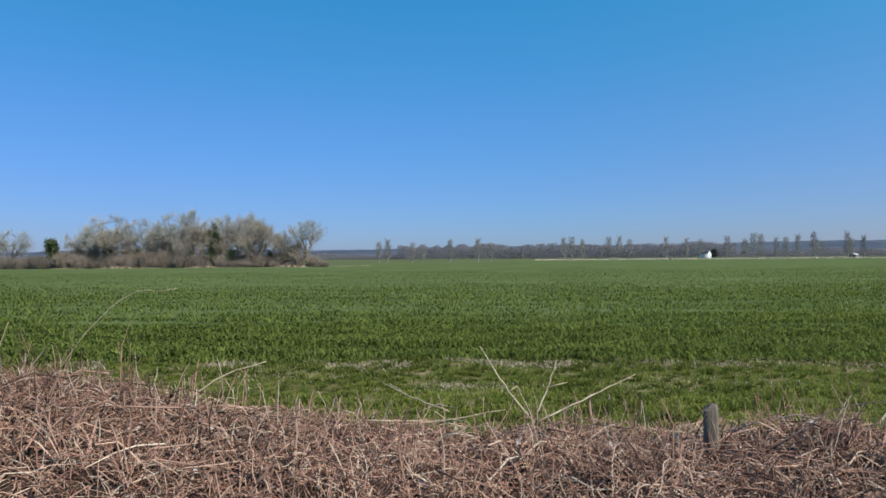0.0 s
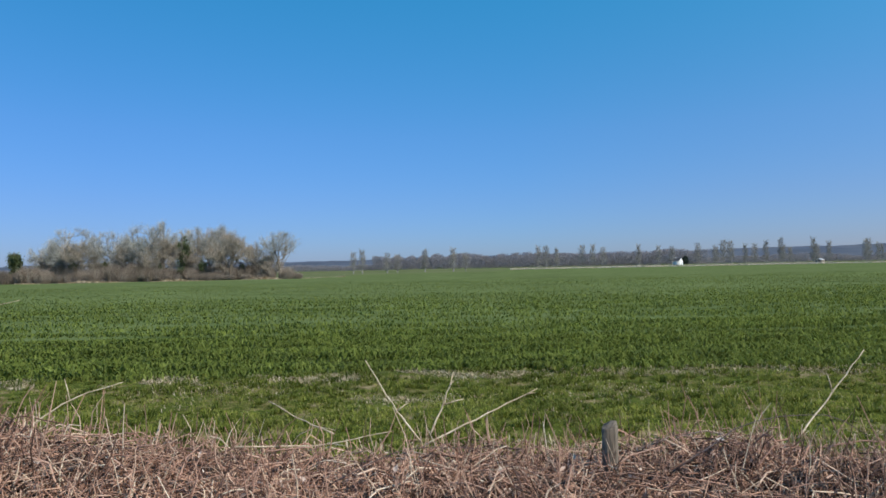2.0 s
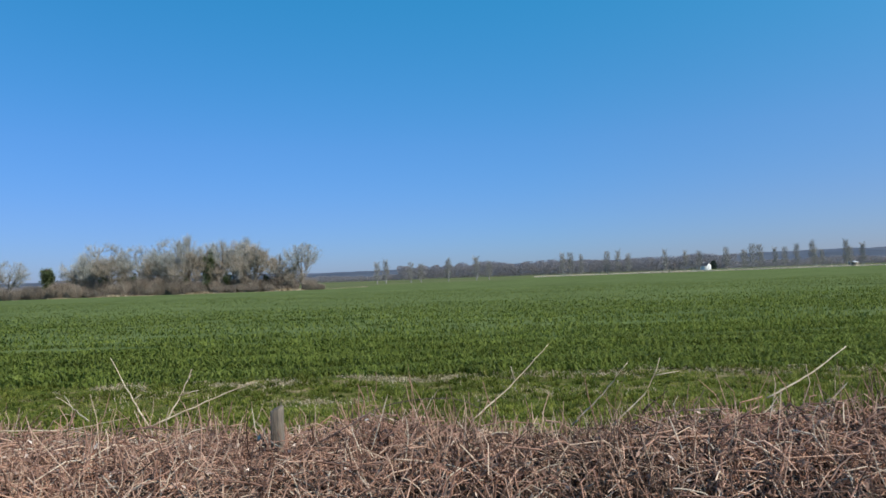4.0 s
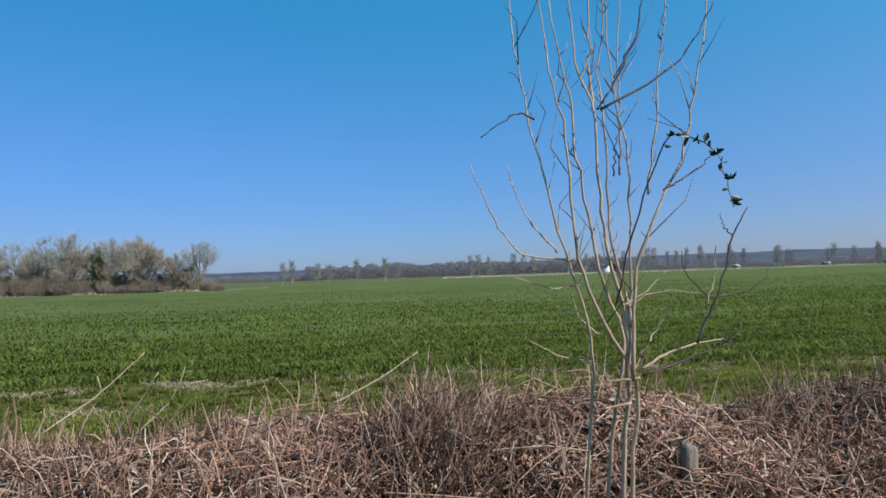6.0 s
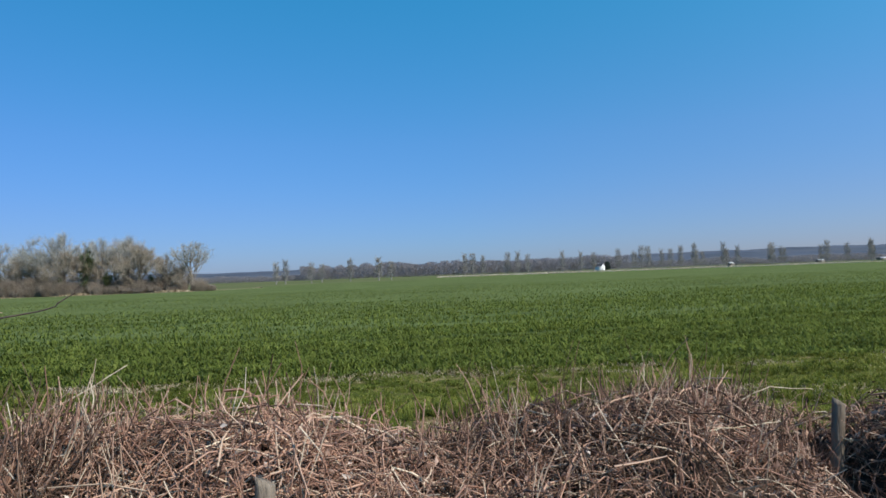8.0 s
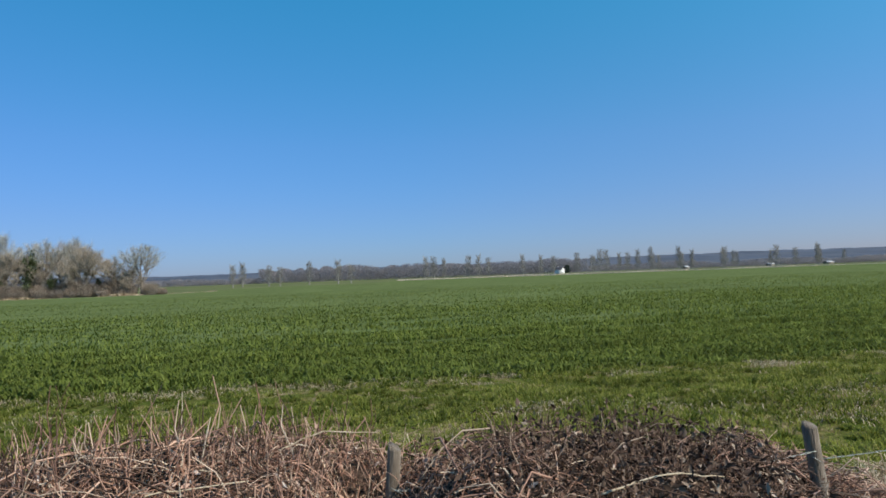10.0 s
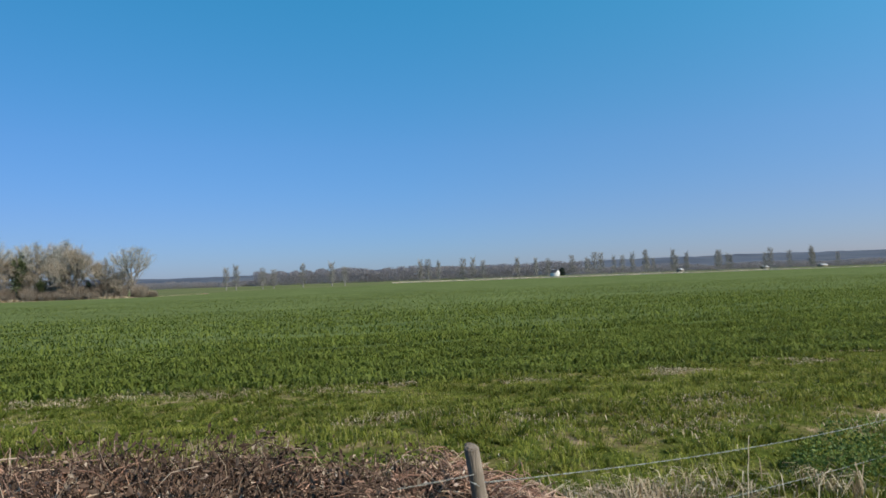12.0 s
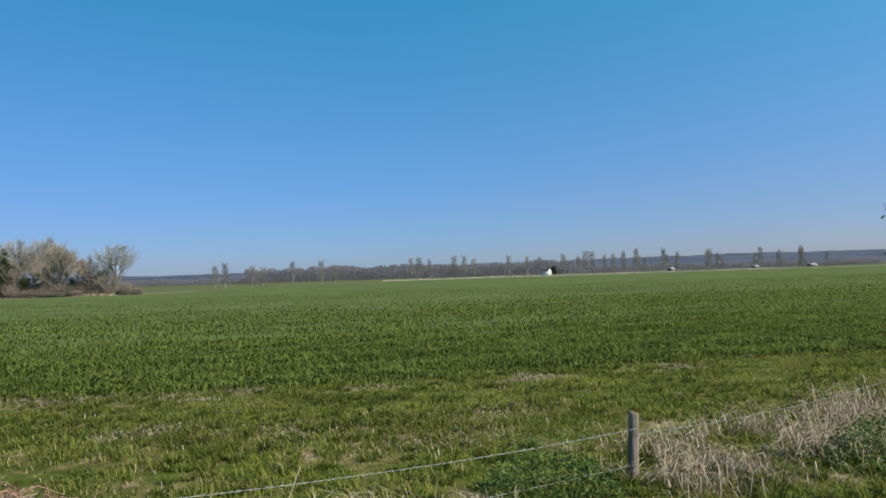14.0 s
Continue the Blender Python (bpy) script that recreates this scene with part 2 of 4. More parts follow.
def blades(base, length, width, lean, head, curl=0.5):
    """Grass blades: two bent segments that taper to a point. Everything per blade; lean is the tip's sideways reach as a share of the length."""
    n = len(base)
    d = np.stack([np.cos(head), np.sin(head), np.zeros(n)], 1)
    side = np.stack([-np.sin(head), np.cos(head), np.zeros(n)], 1) * (width / 2)[:, None]
    up = np.array([0, 0, 1.0])
    mid = base + up * (length * 0.58)[:, None] + d * (length * lean * (1 - curl) * 0.6)[:, None]
    tip = base + up * (length * np.sqrt(np.maximum(0.05, 1 - lean ** 2)))[:, None] + d * (length * lean)[:, None]
    v = np.stack([base - side, base + side, mid + side * 0.8, mid - side * 0.8, tip], 1).reshape(-1, 3)
    o = np.arange(n)[:, None] * 5
    return v, o + np.array([0, 1, 2, 3]), o + np.array([3, 2, 4])


def cards(centre, size, seed):
    """Small folded leaves, turned every way: two triangles on a crease each."""
    r = np.random.default_rng(seed)
    n = len(centre)
    a = unit(r.normal(size=(n, 3)))
    b = unit(np.cross(a, unit(r.normal(size=(n, 3)))))
    c = np.cross(a, b)
    s = size[:, None]
    v = np.stack([centre - a * s, centre + b * s * 0.45 + c * s * 0.2, centre + a * s, centre - b * s * 0.45 + c * s * 0.2], 1).reshape(-1, 3)
    o = np.arange(n)[:, None] * 4
    return v, np.vstack([o + np.array([0, 1, 2]), o + np.array([0, 2, 3])])


def wave(x, y, s, seed=0.0):
    """Smooth, cheap noise of about -1 to 1 on arrays."""
    x, y = np.asarray(x) / s + seed * 7.3, np.asarray(y) / s + seed * 3.1
    return (np.sin(x * 1.3 + 1.7 * np.sin(y * 0.9 + seed)) + np.sin(y * 1.7 + 1.3 * np.sin(x * 1.1 - seed)) + np.sin((x + y) * 2.3 + seed * 5) * 0.6) / 2.6


def smooth(a, b, x):
    t = np.clip((np.asarray(x, float) - a) / (b - a), 0, 1)
    return t * t * (3 - 2 * t)


# ---- the land ----
def crop_edge(x):
    return 9.75 - 0.95 * smooth(3, 10, x) + 0.25 * wave(x, 0 * np.asarray(x), 1.9, 2)


def land(x, y):
    """Height of the ground."""
    x, y = np.asarray(x, float), np.asarray(y, float)
    bank = 0.30 * smooth(1.2, 2.6, y) * (1 - smooth(5.0, 8.0, y))
    field = 0.2 * smooth(3.0, 8.0, y) - 3.7 * (1 - np.exp(-np.maximum(y, 0) / 350))
    left = -0.25 * smooth(60, 190, y) * smooth(10, -50, x)
    bumps = 0.035 * wave(x, y, 0.6, 1) * (1 - smooth(6, 10, y)) * smooth(1.5, 3, y) + 0.04 * wave(x, y, 6, 3) * smooth(8, 14, y)
    return bank + field + left + bumps


def far_edge(x):
    """Where the crop ends towards the woods."""
    x = np.asarray(x, float)
    return 205 + (330 - 205) * smooth(-44, -20, x) + 150 * smooth(30, 75, x)


def graded(near, lo, hi, step, grow):
    out, s = [0.0], step
    while out[-1] < hi:
        out.append(out[-1] + s)
        if out[-1] > near:
            s *= grow
    neg, s = [0.0], step
    while neg[-1] > lo:
        neg.append(neg[-1] - s)
        if neg[-1] < -near:
            s *= grow
    return np.array(sorted(set(neg + out)))


gx, gy = graded(16, -3500, 3500, 0.3, 1.12), graded(12, -1500, 4200, 0.25, 1.09)
GX, GY = np.meshgrid(gx, gy)
nx, ny = len(gx), len(gy)
gi = np.arange(nx * ny).reshape(ny, nx)
ground_me = mesh_of("ground", np.stack([GX, GY, land(GX, GY)], -1), np.stack([gi[:-1, :-1], gi[:-1, 1:], gi[1:, 1:], gi[1:, :-1]], -1),
                    mats=(M_VERGE, M_FIELD, M_PASTURE, M_SOIL), smooth=True)
cx, cy = (GX[:-1, :-1] + GX[1:, 1:]) / 2, (GY[:-1, :-1] + GY[1:, 1:]) / 2
which = np.where(cy < crop_edge(cx), 0, np.where(cy < 15, 3, np.where(cy < far_edge(cx), 1, 2)))
ground_me.polygons.foreach_set("material_index", which.ravel().astype(np.int32))
ground = thing("ground", ground_me, "grass verge and flat green field of young wheat", "ground", "structure")

# wooded hills on the skyline, their blue-grey painted in for distance haze
hx = np.linspace(-2600, 3600, 320)
crest = 30 + 8 * smooth(-300, 500, hx) + 20 * smooth(700, 2200, hx) + 5 * wave(hx, 0 * hx, 260, 4) + 2.0 * wave(hx, 0 * hx, 60, 5)
hv, hy = [], 2600
for k, (dy, f) in enumerate(((-600, 0.0), (-320, 0.3), (-120, 0.75), (0, 1.0), (500, 0.2))):
    hv.append(np.stack([hx, np.full_like(hx, hy + dy), -4.5 + f * (crest + 4) + (1.2 * wave(hx, 0 * hx, 17, k) if 0 < f else 0)], 1))
hi_ = np.arange(5 * len(hx)).reshape(5, len(hx))
thing("backdrop_hills", mesh_of("hills", np.concatenate(hv), np.stack([hi_[:-1, :-1], hi_[:-1, 1:], hi_[1:, 1:], hi_[1:, :-1]], -1), mats=(M_HILL_HAZED,), smooth=True),
      "low wooded hills on the horizon, blue-grey with painted-in haze", "hills", "structure")


# ---- bare trees ----
def skeleton(r, height, spread, trunk, limbs=9, low=0.30, start=0.22):
    """Limbs of a bare tree as polylines: the trunk first, then limbs that reach for a domed crown, then boughs off them.
    low: the height of the crown's underside, as a share of the tree's."""
    k = 7
    t = np.linspace(0, 1, k)
    bole = np.stack([r.normal(0, 0.03) * height * t ** 2, r.normal(0, 0.03) * height * t ** 2, t * height * 0.62], 1)
    bole[0] -= (0, 0, 0.3)
    lines, radii = [bole], [trunk * (1 - 0.85 * t)]
    mid, half = height * (1 + low) / 2, height * (1 - low) / 2

    def reach(line_from, target, bow):
        line = line_from + (target - line_from) * t[:, None]
        line[:, 2] += bow * np.linalg.norm(target - line_from) * (t * (1 - t))
        return line + r.normal(0, 0.012 * height, (k, 3)) * (t * (1.3 - t))[:, None]

    for i in range(limbs):
        s = start + (0.98 - start) * (i + 0.6 * r.random()) / limbs
        p = np.array([np.interp(s, t, bole[:, c]) for c in range(3)])
        a, e = i * 2.4 + r.normal(0, 0.4), r.uniform(-0.25, 1.35)
        d = np.array([math.cos(a) * math.cos(e) * spread, math.sin(a) * math.cos(e) * spread, math.sin(e) * half])
        line = reach(p, np.array([0, 0, mid]) + d * r.uniform(0.7, 0.95), -0.25)
        lines.append(line)
        radii.append(trunk * 0.42 * (1 - s * 0.5) * (1 - 0.88 * t))
        for j in range(5):
            s2 = r.uniform(0.3, 0.9)
            q = np.array([np.interp(s2, t, line[:, c]) for c in range(3)])
            a2, e2 = a + r.normal(0, 0.6), e + r.normal(0, 0.45)
            d2 = np.array([math.cos(a2) * math.cos(e2) * spread, math.sin(a2) * math.cos(e2) * spread, math.sin(e2) * half])
            lines.append(reach(q, np.array([0, 0, mid]) + d2 * r.uniform(0.75, 1.0), -0.15))
            radii.append(trunk * 0.16 * (1 - 0.88 * t))
    return np.array(lines), np.array(radii)


def twig_cloud(r, lines, count, length, thick, up=0.6, outward=0.6):
    """Fine twigs that spring from the outer limbs."""
    k = lines.shape[1]
    i = r.integers(1, len(lines), count)
    s = r.uniform(0.3, 1.0, count) * (k - 1)
    a = np.minimum(s.astype(int), k - 2)
    f = (s - a)[:, None]
    p = lines[i, a] * (1 - f) + lines[i, a + 1] * f
    axis = p.copy()
    axis[:, 2] = 0
    d = unit(unit(axis) * outward + np.array([0, 0, up]) + r.normal(0, 0.55, (count, 3)))
    ln = length * r.uniform(0.4, 1.2, count)
    t = np.array([0, 0.5, 1.0])
    bend = r.normal(0, 0.12, (count, 1, 3)) * (t * (1 - t))[None, :, None] * 2
    pts = p[:, None] + d[:, None] * (t[None, :, None] * ln[:, None, None]) + bend * ln[:, None, None]
    return tubes(pts, np.outer(r.uniform(0.7, 1.3, count) * thick, [1.0, 0.7, 0.25]), 3)


def bare_tree(name, seed, height, spread, trunk, twigs, twig_len, thick, mat, label, limbs=9, up=0.5, low=0.3, start=0.22, group=""):
    r = np.random.default_rng(seed)
    lines, radii = skeleton(r, height, spread, trunk, limbs, low, start)
    base = thing(name, None, label, "tree", group=group)
    v, q = tubes(lines[:1], radii[:1], 7)
    part("trunk", mesh_of("trunk", v, q, mats=(M_BARK,), smooth=True), base)
    v, q = tubes(lines[1:], radii[1:], 5)
    part("branchwork", mesh_of("branchwork", v, q, mats=(M_BARK,), smooth=True), base, kind="stuff")
    v, q = twig_cloud(r, lines, twigs, twig_len, thick, up)
    part("crown", mesh_of("crown", v, q, mats=(mat,)), base, "bare grey-brown twigs", kind="stuff")
    return base


def stand(ob, x, y, turn=0.0, size=1.0, sink=0.1, tall=1.0):
    """Sets a thing on the ground at x, y."""
    ob.matrix_basis = Matrix.Translation((x, y, float(land(x, y)) - sink)) @ Matrix.Rotation(turn, 4, "Z")
    ob.scale = (size, size, size * tall)
    return ob


def another(ob, x, y, turn=0.0, size=1.0, sink=0.1, tall=1.0):
    c = copy_thing(ob, Matrix.Identity(4))
    return stand(c, x, y, turn, size, sink, tall)


ROUND = bare_tree("bare_tree", 11, 13.5, 6.6, 0.40, 8200, 1.4, 0.0125, M_TWIGS, "broad bare tree with a rounded grey crown", limbs=16, low=0.15, group="trees of the copse")
TALL = bare_tree("bare_tree", 12, 13.2, 6.4, 0.42, 5200, 1.2, 0.0115, M_TWIGS, "tall bare tree with an open fan of limbs", limbs=15, low=0.42, start=0.14, group="trees of the copse")
WILLOW = bare_tree("willow_tree", 13, 12.0, 6.0, 0.42, 6500, 1.5, 0.016, M_TWIGS_WARM, "bare willow with dense warm brown twigs", limbs=16, low=0.05, start=0.1, group="trees of the copse")
THIN = bare_tree("bare_tree", 14, 11.5, 2.8, 0.25, 1500, 1.2, 0.0135, M_TWIGS, "slim bare tree with thin upright limbs", limbs=9, low=0.25, up=0.9, group="trees of the copse")


def shrub(seed, size, mat, label, count=1500):
    r = np.random.default_rng(seed)
    a = r.uniform(0, 2 * math.pi, count)
    rr = np.sqrt(r.random(count)) * size * 0.8
    foot = np.stack([np.cos(a) * rr * 0.6, np.sin(a) * rr * 0.6, np.full(count, -0.2)], 1)
    h = size * r.uniform(0.6, 1.25, count) * (1 - 0.45 * (rr / size) ** 2)
    t = np.array([0, 0.4, 0.75, 1.0])
    out = np.stack([np.cos(a) * rr, np.sin(a) * rr, h], 1) - foot
    pts = foot[:, None] + out[:, None] * t[None, :, None] + r.normal(0, 0.12 * size, (count, 4, 3)) * t[None, :, None]
    v, q = tubes(pts, np.outer(np.full(count, 0.032), [1.2, 1, 0.8, 0.3]), 3)
    return thing("shrub", mesh_of("shrub", v, q, mats=(mat,)), label, "shrub", group="undergrowth of the copse")


SHRUB = shrub(21, 3.6, M_SHRUB, "tangled brown leafless shrub at the copse edge")
SHRUB_DARK = shrub(22, 2.6, M_HEDGE_FAR, "dark leafless thorn shrub at the copse edge")


def ivy_tree(seed, height, width, label, bushy=1.0):
    r = np.random.default_rng(seed)
    lines, radii = skeleton(r, height, width, 0.4, 7, 0.15, 0.2)
    base = thing("ivy_tree", None, label, "tree")
    v, q = tubes(lines, radii, 5)
    part("trunk", mesh_of("trunk", v, q, mats=(M_BARK,), smooth=True), base)
    n = int(2600 * bushy)
    i = r.integers(0, 9, n)
    s = r.uniform(0.05, 0.98, n) * 6
    a = np.minimum(s.astype(int), 5)
    f = (s - a)[:, None]
    p = lines[i, a] * (1 - f) + lines[i, a + 1] * f
    p = p + r.normal(0, 1, (n, 3)) * np.array([0.55, 0.55, 0.4]) * (1.1 - 0.5 * p[:, 2:] / height)
    v, t = cards(p, r.uniform(0.16, 0.34, n), seed)
    part("ivy", mesh_of("ivy", v, tris=t, mats=(M_IVY,)), base, "dark green ivy leaves", kind="stuff")
    return base


IVY = ivy_tree(31, 11.5, 2.2, "bare tree wrapped in dark green ivy")
IVY_BUSH = ivy_tree(32, 8.0, 1.2, "stump of a tree thick with yellow-green ivy", 1.2)

# the copse: x, y, kind, size, height factor
stand(ROUND, -109.0, 206, 0.4, 1.36)
stand(TALL, -43.4, 203, 1.0, 1.2, tall=0.98)
stand(WILLOW, -58.5, 202, 2.2, 1.2, tall=1.05)
stand(THIN, -94.5, 208, 0.3, 1.25)
stand(IVY, -74.0, 203, 0.2, 1.15, tall=1.15)
stand(IVY_BUSH, -125.5, 203, 0.0, 1.35)
for src, x, y, turn, size, tall in ((ROUND, -81.8, 209, 2.2, 1.05, 1.12), (THIN, -88.2, 204, 2.0, 0.95, 1.0), (WILLOW, -66.6, 208, 4.1, 1.0, 1.1), (THIN, -62.8, 206, 5.0, 1.05, 1.12),
                                    (WILLOW, -104.7, 202, 0.7, 0.9, 0.95), (TALL, -74.2, 212, 2.6, 0.95, 1.1), (WILLOW, -117.4, 210, 3.3, 0.75, 1.0), (THIN, -51.3, 204, 1.1, 0.85, 1.0),
                                    (ROUND, -145.3, 214, 4.4, 0.8, 1.0), (THIN, -150.4, 210, 2.4, 0.8, 1.0), (WILLOW, -74.2, 205, 1.9, 0.72, 1.0), (ROUND, -160.5, 220, 1.4, 0.9, 1.0), (IVY, -55.1, 203.5, 3.0, 0.42, 1.0), (IVY, -102.1, 204, 1.0, 0.5, 1.0), (ROUND, -97.5, 207, 1.7, 0.95, 1.05), (ROUND, -86.5, 206, 3.6, 1.0, 1.1), (WILLOW, -80.5, 204, 2.9, 0.9, 1.0), (ROUND, -64, 210, 5.1, 0.95, 1.15), (WILLOW, -92, 206, 1.2, 0.8, 1.0), (WILLOW, -51, 203, 0.2, 0.72, 1.0), (ROUND, -117, 208, 5.6, 0.85, 1.0), (THIN, -70, 205, 0.9, 1.1, 1.1), (THIN, -113, 203, 0.1, 0.9, 1.0), (WILLOW, -46, 201.5, 4.9, 0.5, 1.1), (IVY, -97, 203, 2.0, 0.5, 1.1), (IVY, -67, 202, 4.0, 0.5, 1.0), (IVY, -80.5, 202, 5.2, 0.45, 0.9), (IVY, -49, 201.5, 0.8, 0.4, 0.8), (IVY, -107, 203, 3.7, 0.6, 0.9)):
    another(src, x, y, turn, size * 1.27, tall=tall)
stand(SHRUB, -114.8, 200, 0, 1.0)
stand(SHRUB_DARK, -61.5, 200.5, 0, 1.1, tall=0.6)
for i in range(26):
    x = -122 + i * 3.05
    another(SHRUB, x + rng.normal(0, 0.5), 200.5 + rng.uniform(0, 4), rng.uniform(0, 6), rng.uniform(0.7, 1.3), tall=rng.uniform(0.9, 1.4))
another(SHRUB, -40.8, 201, 0.4, 0.9, tall=1.0)
another(SHRUB, -37.8, 202, 2.4, 0.62, tall=0.8)
for x in (-97, -91, -79, -75, -69, -65, -58, -53, -48, -107):
    another(SHRUB_DARK, x, 199.3 + rng.uniform(0, 1.2), rng.uniform(0, 6), rng.uniform(0.7, 1.3), tall=rng.uniform(0.45, 0.8))
for i in range(18):
    another(SHRUB_DARK, -119 - i * 3.0, 201 + rng.uniform(0, 2), rng.uniform(0, 6), rng.uniform(1.0, 1.25), tall=1.1)

# pale dead grass along the copse foot and round its end
n = 7000
ex = np.concatenate([rng.uniform(-122, -44, n // 2), rng.uniform(-44, -26, n // 2)])
ey = np.where(ex < -44, 198.4 + rng.normal(0, 0.5, n), 199 + (ex + 44) * 1.6 + rng.normal(0, 2.2, n))
v, q, t = blades(np.stack([ex, ey, land(ex, ey) - 0.05], 1), rng.uniform(0.3, 1.0, n) * np.clip(0.55 + 0.8 * wave(ex, 0 * ex, 5, 3), 0.1, 1.4), rng.uniform(0.15, 0.4, n), rng.uniform(0.3, 0.9, n), rng.uniform(0, 6.28, n))
thing("dead_grass_edge", mesh_of("dead_grass_edge", v, q, t, (M_STRAW,)), "pale dead grass along the foot of the copse", "grass", "stuff")

# ---- the far side: reeds, poplars, woods, white house, barns ----
n = 22000
ex = rng.uniform(72, 570, n)
ey = 486 + rng.normal(0, 3.0, n) + 10 * wave(ex, 0 * ex, 60, 6)
v, q, t = blades(np.stack([ex, ey, land(ex, ey) - 0.1], 1), rng.uniform(1.1, 2.0, n) * (1 - 0.6 * smooth(380, 540, ex)) * (0.75 + 0.35 * wave(ex, 0 * ex, 25, 8)), rng.uniform(0.2, 0.45, n), rng.uniform(0.05, 0.4, n), rng.uniform(0, 6.28, n))
thing("reed_bed", mesh_of("reed_bed", v, q, t, (M_REED,)), "long strip of pale dry reeds beyond the crop", "reeds", "stuff")


def poplar(seed, height, width, label):
    r = np.random.default_rng(seed)
    base = thing("poplar_tree", None, label, "tree", group="poplars beyond the field")
    k = 7
    t = np.linspace(0, 1, k)
    lines = [np.stack([0 * t, 0 * t, t * height * 0.95 - 0.3], 1)]
    for i in range(36):
        z0 = height * (0.08 + 0.70 * i / 36)
        a = i * 2.4
        reach = width * r.uniform(0.7, 1.0) * (1.0 - 0.75 * (z0 / height) ** 2)
        lines.append(np.stack([np.cos(a) * reach * t ** 0.7, np.sin(a) * reach * t ** 0.7, z0 + t * (height * r.uniform(0.10, 0.22))], 1))
    lines = np.array(lines)
    v, q = tubes(lines[:1], [0.4 * (1 - 0.85 * t)], 6)
    part("trunk", mesh_of("trunk", v, q, mats=(M_TWIGS_FAR,), smooth=True), base)
    v1, q1 = tubes(lines[1:], np.outer(np.full(36, 0.10), 1 - 0.7 * t), 4)
    v2, q2 = twig_cloud(r, lines, 1100, 1.9, 0.042, up=0.9, outward=0.3)
    part("crown", mesh_of("crown", np.vstack([v1, v2]), np.vstack([q1, q2 + len(v1)]), mats=(M_TWIGS_FAR,)), base, "bare upright twigs", kind="stuff")
    return base


POPLARS = [poplar(41, 21, 2.7, "tall bare poplar beyond the field"), poplar(42, 20, 3.4, "bare poplar with a broad top beyond the field")]
stand(POPLARS[0], 228, 590)
stand(POPLARS[1], 241, 590, 1.0)
for i, x in enumerate((-39, -34, -18, -12, 5, 22, 30)):
    another(POPLARS[(i // 2) % 2], x, 390 + 6 * math.sin(i * 2.1), i * 1.3, 0.9 + 0.1 * math.sin(i * 1.7), tall=0.76)
for i, x in enumerate((100, 108, 117, 137, 144, 152)):
    another(POPLARS[i % 2], x, 520 + 8 * math.sin(i), i * 0.9, 1.08 + 0.1 * math.sin(i * 2.3), tall=0.90)
for i, x in enumerate((209, 272, 278, 287, 291, 297, 305, 326, 336, 341, 348, 363, 372, 378, 403, 428, 433, 440, 450, 483, 491, 528, 536, 545, 559, 575)):
    another(POPLARS[i % 2], x, 590 + 14 * math.sin(i * 1.9), i * 1.1, 1.12 + 0.2 * math.sin(i * 2.7), tall=0.96)


def far_wood(x0, x1, y, height, count, thick, label):
    """A strip of bare woodland too far off to count its trees: rounded heads of small flakes of twigs."""
    r = np.random.default_rng(int(y))
    x = r.uniform(x0, x1, count)
    yy = y + r.uniform(-8, 40, count)
    head = np.abs(np.sin(x / 9.0 + 2 * np.sin(x / 23.0))) ** 0.6
    h = height * (0.55 + 0.35 * head + 0.1 * r.random(count)) * (0.85 + 0.2 * wave(x, 0 * x, 40, 3))
    z = land(x, yy) + h * r.random(count) ** 0.8
    v, t = cards(np.stack([x, yy, z], 1), r.uniform(0.5, 1.4, count) * thick, int(y))
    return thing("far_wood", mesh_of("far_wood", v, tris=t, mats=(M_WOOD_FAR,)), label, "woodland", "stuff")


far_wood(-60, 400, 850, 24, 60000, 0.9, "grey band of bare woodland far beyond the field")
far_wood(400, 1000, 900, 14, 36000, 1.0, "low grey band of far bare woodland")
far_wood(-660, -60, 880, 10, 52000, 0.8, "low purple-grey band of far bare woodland")


